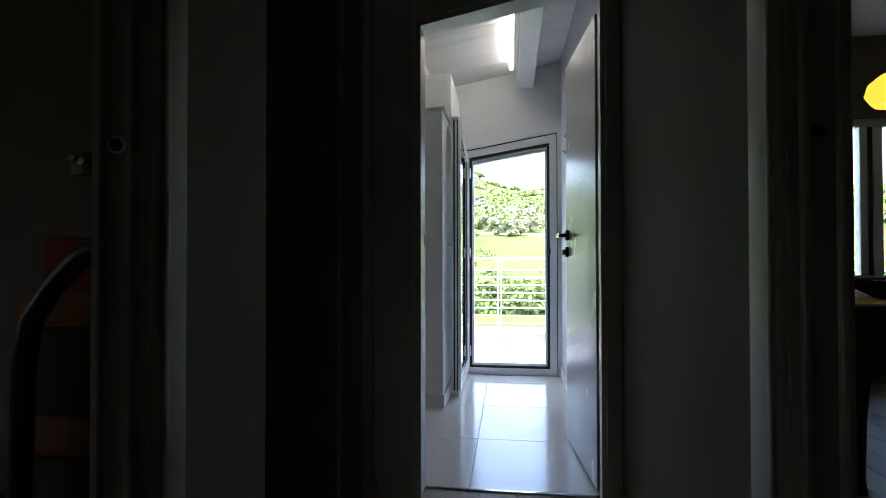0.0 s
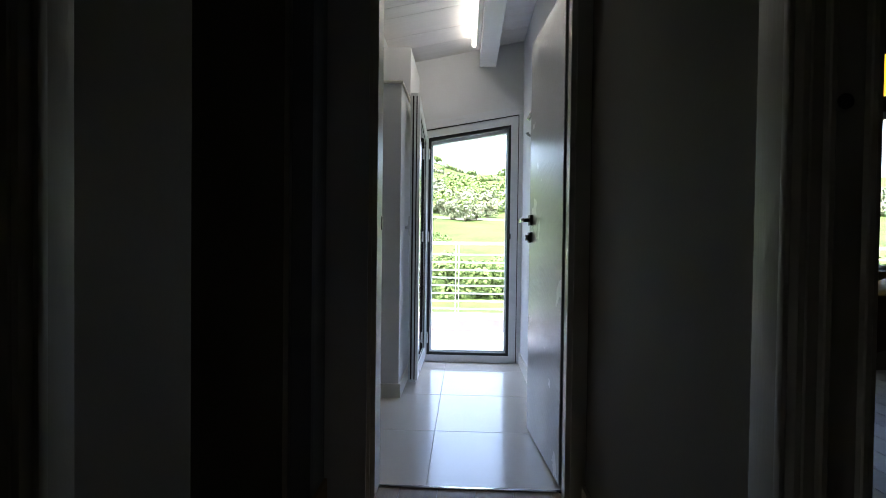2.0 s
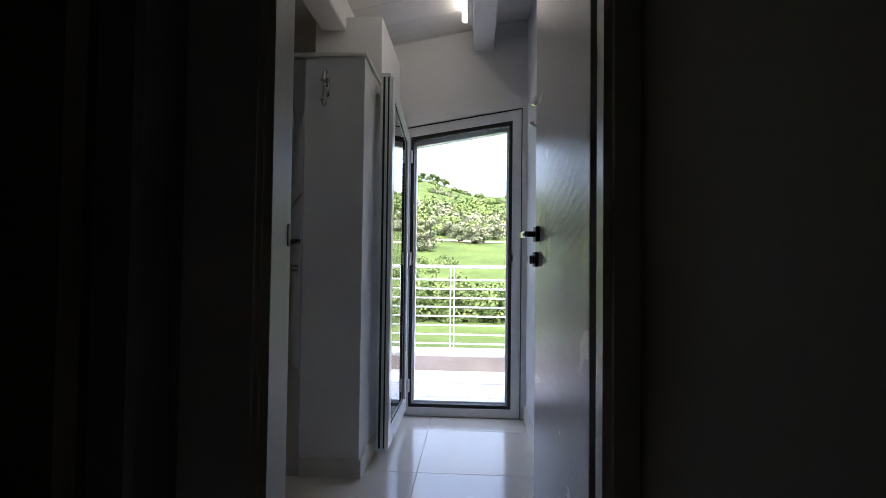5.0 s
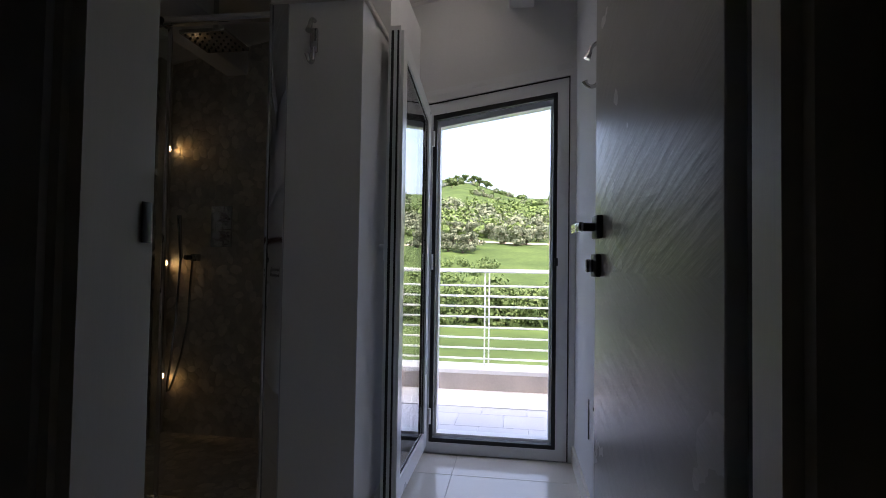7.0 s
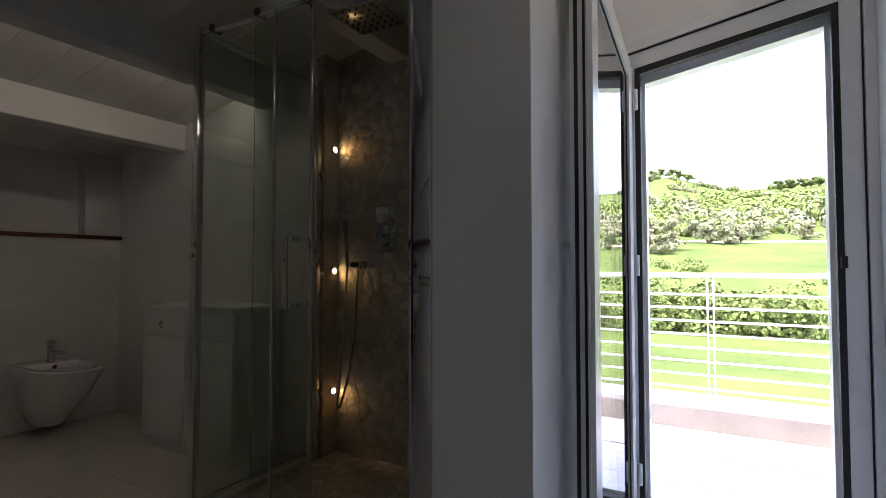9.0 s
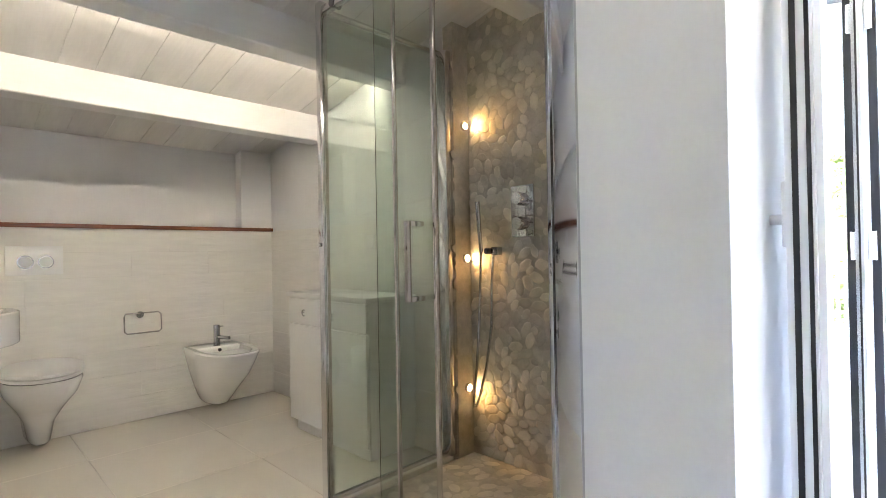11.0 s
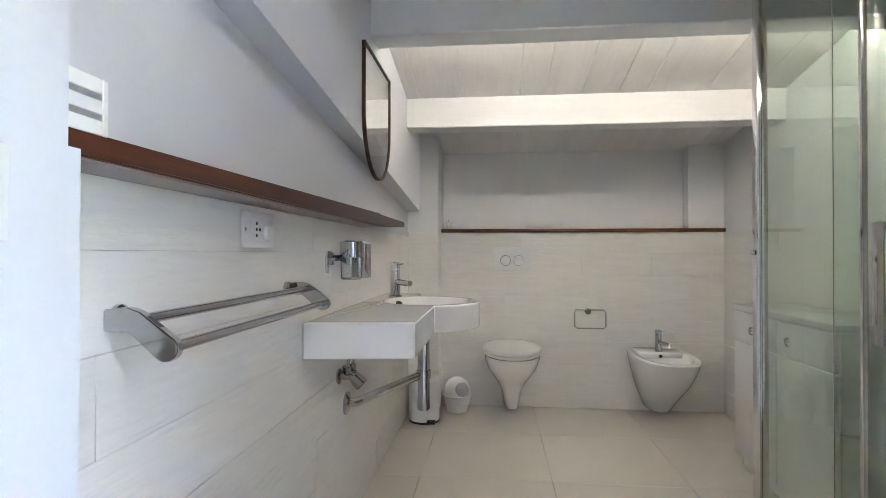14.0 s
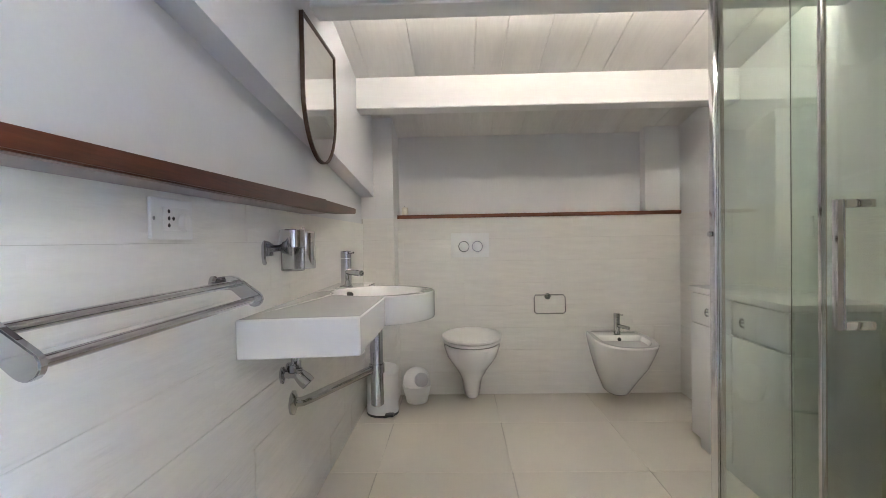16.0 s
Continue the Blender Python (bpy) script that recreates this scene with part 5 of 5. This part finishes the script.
def track(name, pts, w, m):
    bm = bmesh.new()
    left, right = [], []
    for k in range(61):
        x = -60 + 2 * k
        y = pts(x)
        left.append(bm.verts.new((x, y - w, land(x, y - w) + 0.12)))
        right.append(bm.verts.new((x, y + w, land(x, y + w) + 0.12)))
    for k in range(60):
        bm.faces.new((left[k], left[k + 1], right[k + 1], right[k]))
    return struct(name, bm, m)


track("road", lambda x: 136 - 0.10 * x + 2 * math.sin(x * 0.06), 2.2, shade("sandy_track", (0.42, 0.36, 0.27), 0.95, vary=0.2, scale=0.4, bump=0.3, bscale=3))
bushes = []
for k in range(420):
    x, y = rnd.uniform(-70, 70), rnd.choice((rnd.uniform(64, 108), rnd.gauss(84, 3), rnd.gauss(100, 2.5)))
    if noise.noise(Vector((x * 0.05, y * 0.05, 2))) > 0.02:
        r = rnd.uniform(0.5, 1.5)
        bushes.append(((x, y, land(x, y) + 0.5 * r), (r, r, r * 0.8)))
tagged(leaf_cloud("shrubs", bushes, M_LEAVES, 60, 0.22, 31), "scattered low green shrubs on the meadow", "shrub", kind="stuff")

# ---- pieces: floor tiles, wall tiles, planks, pebbles ----
def piece_mesh(name, sx, sy, sz, bevel, m):
    return mesh_of(name, bx(-sx / 2, sx / 2, -sy / 2, sy / 2, -sz / 2, sz / 2, bevel=bevel, seg=1), m)


def lay(name, me, loc, parent, rot=(0, 0, 0)):
    ob = new(name, me)
    ob.location, ob.rotation_euler, ob.parent = loc, rot, parent
    return ob


fl_t = tagged(new("floor"), kind="structure")
cache = {}
def piece(x0, x1, y0, y1, z0, z1, name, m, parent, bevel=0.0015, tilt=(0, 0, 0)):
    key = (round(x1 - x0, 3), round(y1 - y0, 3), round(z1 - z0, 3), m.name)
    if key not in cache:
        cache[key] = piece_mesh(name, x1 - x0, y1 - y0, z1 - z0, bevel, m)
    return lay(name, cache[key], ((x0 + x1) / 2, (y0 + y1) / 2, (z0 + z1) / 2), parent, tilt)


G = 0.0009
i = 0
x = -0.071 + 0.6
while x > XWT:
    x0, x1 = max(x - 0.6, XWT), min(x, XE)
    oy = 2.795 if x > -0.5 else 2.909
    y = oy - 0.6 * 1
    y = y if y <= 2.09 else y - 0.6
    while y < 4.26:
        y0, y1 = max(y, 2.205 if x > -0.4 else 2.09), min(y + 0.6, 4.26 if x > -0.4 else YN)
        if y1 - y0 > 0.01 and x1 - x0 > 0.01:
            piece(x0 + G, x1 - G, y0 + G, y1 - G, -0.012, 0.0, "floor_tile", M_FLOOR, fl_t)
        y += 0.6
    x -= 0.6

bt_ = tagged(new("balcony_floor"), kind="structure")
for i in range(-5, 7):
    for j in range(3):
        x0, y0 = i * 0.3 + 0.15 * (j % 2), 4.5 + j * 0.26
        piece(x0 + 0.001, x0 + 0.299, y0 + 0.001, y0 + 0.259, -0.017, -0.012, "balcony_tile", M_BALC, bt_)

# hall planks
fh = tagged(new("floor_hall"), kind="structure")
for k in range(9):
    x0 = -0.75 + k * 0.145
    for y0, y1 in ((-1.6, 0.2 + 0.3 * (k % 3)), (0.2 + 0.3 * (k % 3), 2.2)):
        piece(x0 + 0.0008, x0 + 0.1442, y0 + 0.0008, y1 - 0.0008, -0.012, 0.0, "plank", M_PLANK, fh)
fr2 = tagged(new("floor_right_room"), kind="structure")
for k in range(26):
    x0 = 0.66 + k * 0.15
    piece(x0 + 0.001, x0 + 0.149, -1.6, 2.0, -0.012, 0.0, "plank", M_GREYWOOD, fr2)
    if k > 1:
        piece(x0 + 0.001, x0 + 0.149, 2.002, 4.3, -0.012, 0.0, "plank", M_GREYWOOD, fr2)
fr3 = tagged(new("floor_left_room"), kind="structure")
for k in range(22):
    x0 = -4.05 + k * 0.15
    piece(x0 + 0.001, x0 + 0.149, -1.6, 1.98, -0.012, 0.0, "plank", M_PLANK, fr3)

# split-face wall tiles
def tile_wall(name, length, height, put, seed):
    r = random.Random(seed)
    w = tagged(new(name), kind="structure")
    hgt, z, row = 0.147, 0.0, 0
    while z < height - 0.01:
        u = -r.uniform(0, 0.5)
        while u < length:
            L = r.choice((0.45, 0.6, 0.75, 0.9))
            a, b = max(u, 0), min(u + L, length)
            if b - a > 0.02:
                put(a + 0.0001, b - 0.0001, z + 0.0004, min(z + hgt, height) - 0.0004, r.uniform(-0.0012, 0.0012), r.uniform(-0.005, 0.005), w)
            u += L
        z += hgt
        row += 1
    return w


TH = 1.134
tile_wall("wall_south_tiles", 2.745, TH, lambda a, b, z0, z1, d, t, w: piece(-3.39 + a, -3.39 + b, YSR - 0.006 + d, YSR + 0.006 + d, z0, z1, "tile", M_TILE, w, 0.0005, (t, 0, t * 0.6)), 5)
tile_wall("wall_west_tiles", 1.86, 1.168, lambda a, b, z0, z1, d, t, w: piece(XWT - 0.006 + d, XWT + 0.006 + d, 2.28 + a, 2.28 + b, z0, z1, "tile", M_TILE, w, 0.0005, (0, t, t * 0.6)), 6)
tile_wall("wall_north_tiles", 1.80, 1.168, lambda a, b, z0, z1, d, t, w: piece(-3.60 + a, -3.60 + b, YN - 0.010 + d, YN + 0.002 + d, z0, z1, "tile", M_TILE, w, 0.0005, (t, 0, t * 0.6)), 7)
tile_wall("pillar_southwest_tiles", 0.21, 1.165, lambda a, b, z0, z1, d, t, w: piece(XWT + a - 0.004, XWT + b - 0.004, 2.278 + d, 2.29 + d, z0, z1, "tile", M_TILE, w, 0.0005, (t, 0, t * 0.5)), 8)
tile_wall("pillar_southwest_side_tiles", 0.185, 1.165, lambda a, b, z0, z1, d, t, w: piece(-3.396 + d, -3.384 + d, YSR + 0.008 + a, YSR + 0.008 + b, z0, z1, "tile", M_TILE, w, 0.0005, (0, t, t * 0.5)), 9)
wall("wall_boxing", M_JOINT, (XW, XWT - 0.003, 2.10, YN, 0, 1.166), (XWT - 0.003, -3.39, YSR, 2.281, 0, 1.163))
wall("wall_south_backing", M_JOINT, (-3.39, -0.645, YSR - 0.001, YSR + 0.002, 0, TH))
wall("wall_north_backing", M_JOINT, (-3.60, -1.80, YN - 0.006, YN - 0.001, 0, 1.166))

# pebbles
def pebble_mesh(seed):
    r = random.Random(seed)
    a = r.uniform(0.020, 0.040)
    b, h = a * r.uniform(0.58, 0.86), 0.0011
    bm = bmesh.new()
    n = 12
    rr = [1 + r.uniform(-0.09, 0.09) for _ in range(n)]
    def rg_(s, z):
        return [bm.verts.new((a * s * rr[k] * math.cos(6.2832 * k / n), b * s * rr[k] * math.sin(6.2832 * k / n), z)) for k in range(n)]
    r0, r1, r2 = rg_(1, 0), rg_(0.95, h * 0.6), rg_(0.72, h)
    for p, q in ((r0, r1), (r1, r2)):
        for k in range(n):
            bm.faces.new((p[k], p[(k + 1) % n], q[(k + 1) % n], q[k]))
    bm.faces.new(r2)
    return mesh_of("pebble", bm, M_PEBBLE), a, b


PEB = sorted((pebble_mesh(40 + k) for k in range(14)), key=lambda q: -q[1])
rp = random.Random(21)
FACE = {"back": Matrix.Rotation(radians(90), 4, "X"), "side": Matrix.Rotation(radians(90), 4, "Y"), "floor": Matrix.Identity(4)}


def pebbles(u0, u1, v0, v1, face, put, singles, parent, restname):
    """A loose bed of flat pebbles, the large ones set first; those in the singles zone are pieces, the rest one mesh."""
    vs, fs, cells = [], [], collections.defaultdict(list)
    C = 0.045
    for k in range(int((u1 - u0) * (v1 - v0) * 22000)):
        me, a, b = PEB[min(int(k / ((u1 - u0) * (v1 - v0) * 22000) * len(PEB)), len(PEB) - 1)]
        u, v, rot = rp.uniform(u0, u1), rp.uniform(v0, v1), rp.uniform(0, math.pi)
        ci, cj = int(u / C), int(v / C)
        dots = [(u + e * 0.5 * a * math.cos(rot), v + e * 0.5 * a * math.sin(rot)) for e in (-1, 0, 1)]
        if any((p[0] - x) ** 2 + (p[1] - y) ** 2 < (b + r) ** 2 * 0.44 for i in (-2, -1, 0, 1, 2) for j in (-2, -1, 0, 1, 2)
               for x, y, r in cells[ci + i, cj + j] for p in dots):
            continue
        cells[ci, cj] += [(x, y, b) for x, y in dots]
        m = Matrix.Translation(put(u, v)) @ FACE[face] @ Matrix.Rotation(rot if face != "side" else rot + math.pi / 2, 4, "Z")
        if singles(u, v):
            ob = new("pebble", me)
            ob.parent, ob.matrix_basis = parent, m
        else:
            b0 = len(vs)
            vs.extend(tuple(m @ q.co) for q in me.vertices)
            fs.extend(tuple(b0 + i for i in p.vertices) for p in me.polygons)
    if vs:
        me = bpy.data.meshes.new(restname)
        me.from_pydata(vs, [], fs)
        me.materials.append(M_PEBBLE)
        me.shade_smooth()
        ob = new(restname, me)
        ob.parent = parent
        tagged(ob, kind="stuff")


pw = tagged(new("shower_pebble_wall"), kind="structure")
pebbles(XL + 0.02, XP0, 0.03, 2.3, "back", lambda u, v: Vector((u, YB - 0.014, v)), lambda u, v: u < -1.28 and 0.45 < v < 1.5, pw, "pebble_rest")
ps = tagged(new("shower_pebble_side"), kind="structure")
pebbles(4.155, YB - 0.015, 0.03, 2.1, "side", lambda u, v: Vector((XL - 0.002, u, v)), lambda u, v: 0.2 < v < 1.75, ps, "pebble_rest")
pf = tagged(new("shower_pebble_floor"), kind="structure")
pebbles(XL + 0.02, XP0, PY + 0.05, YB - 0.02, "floor", lambda u, v: Vector((u, v, 0.0117)), lambda u, v: u < -1.1 and v > 3.75, pf, "pebble_rest")
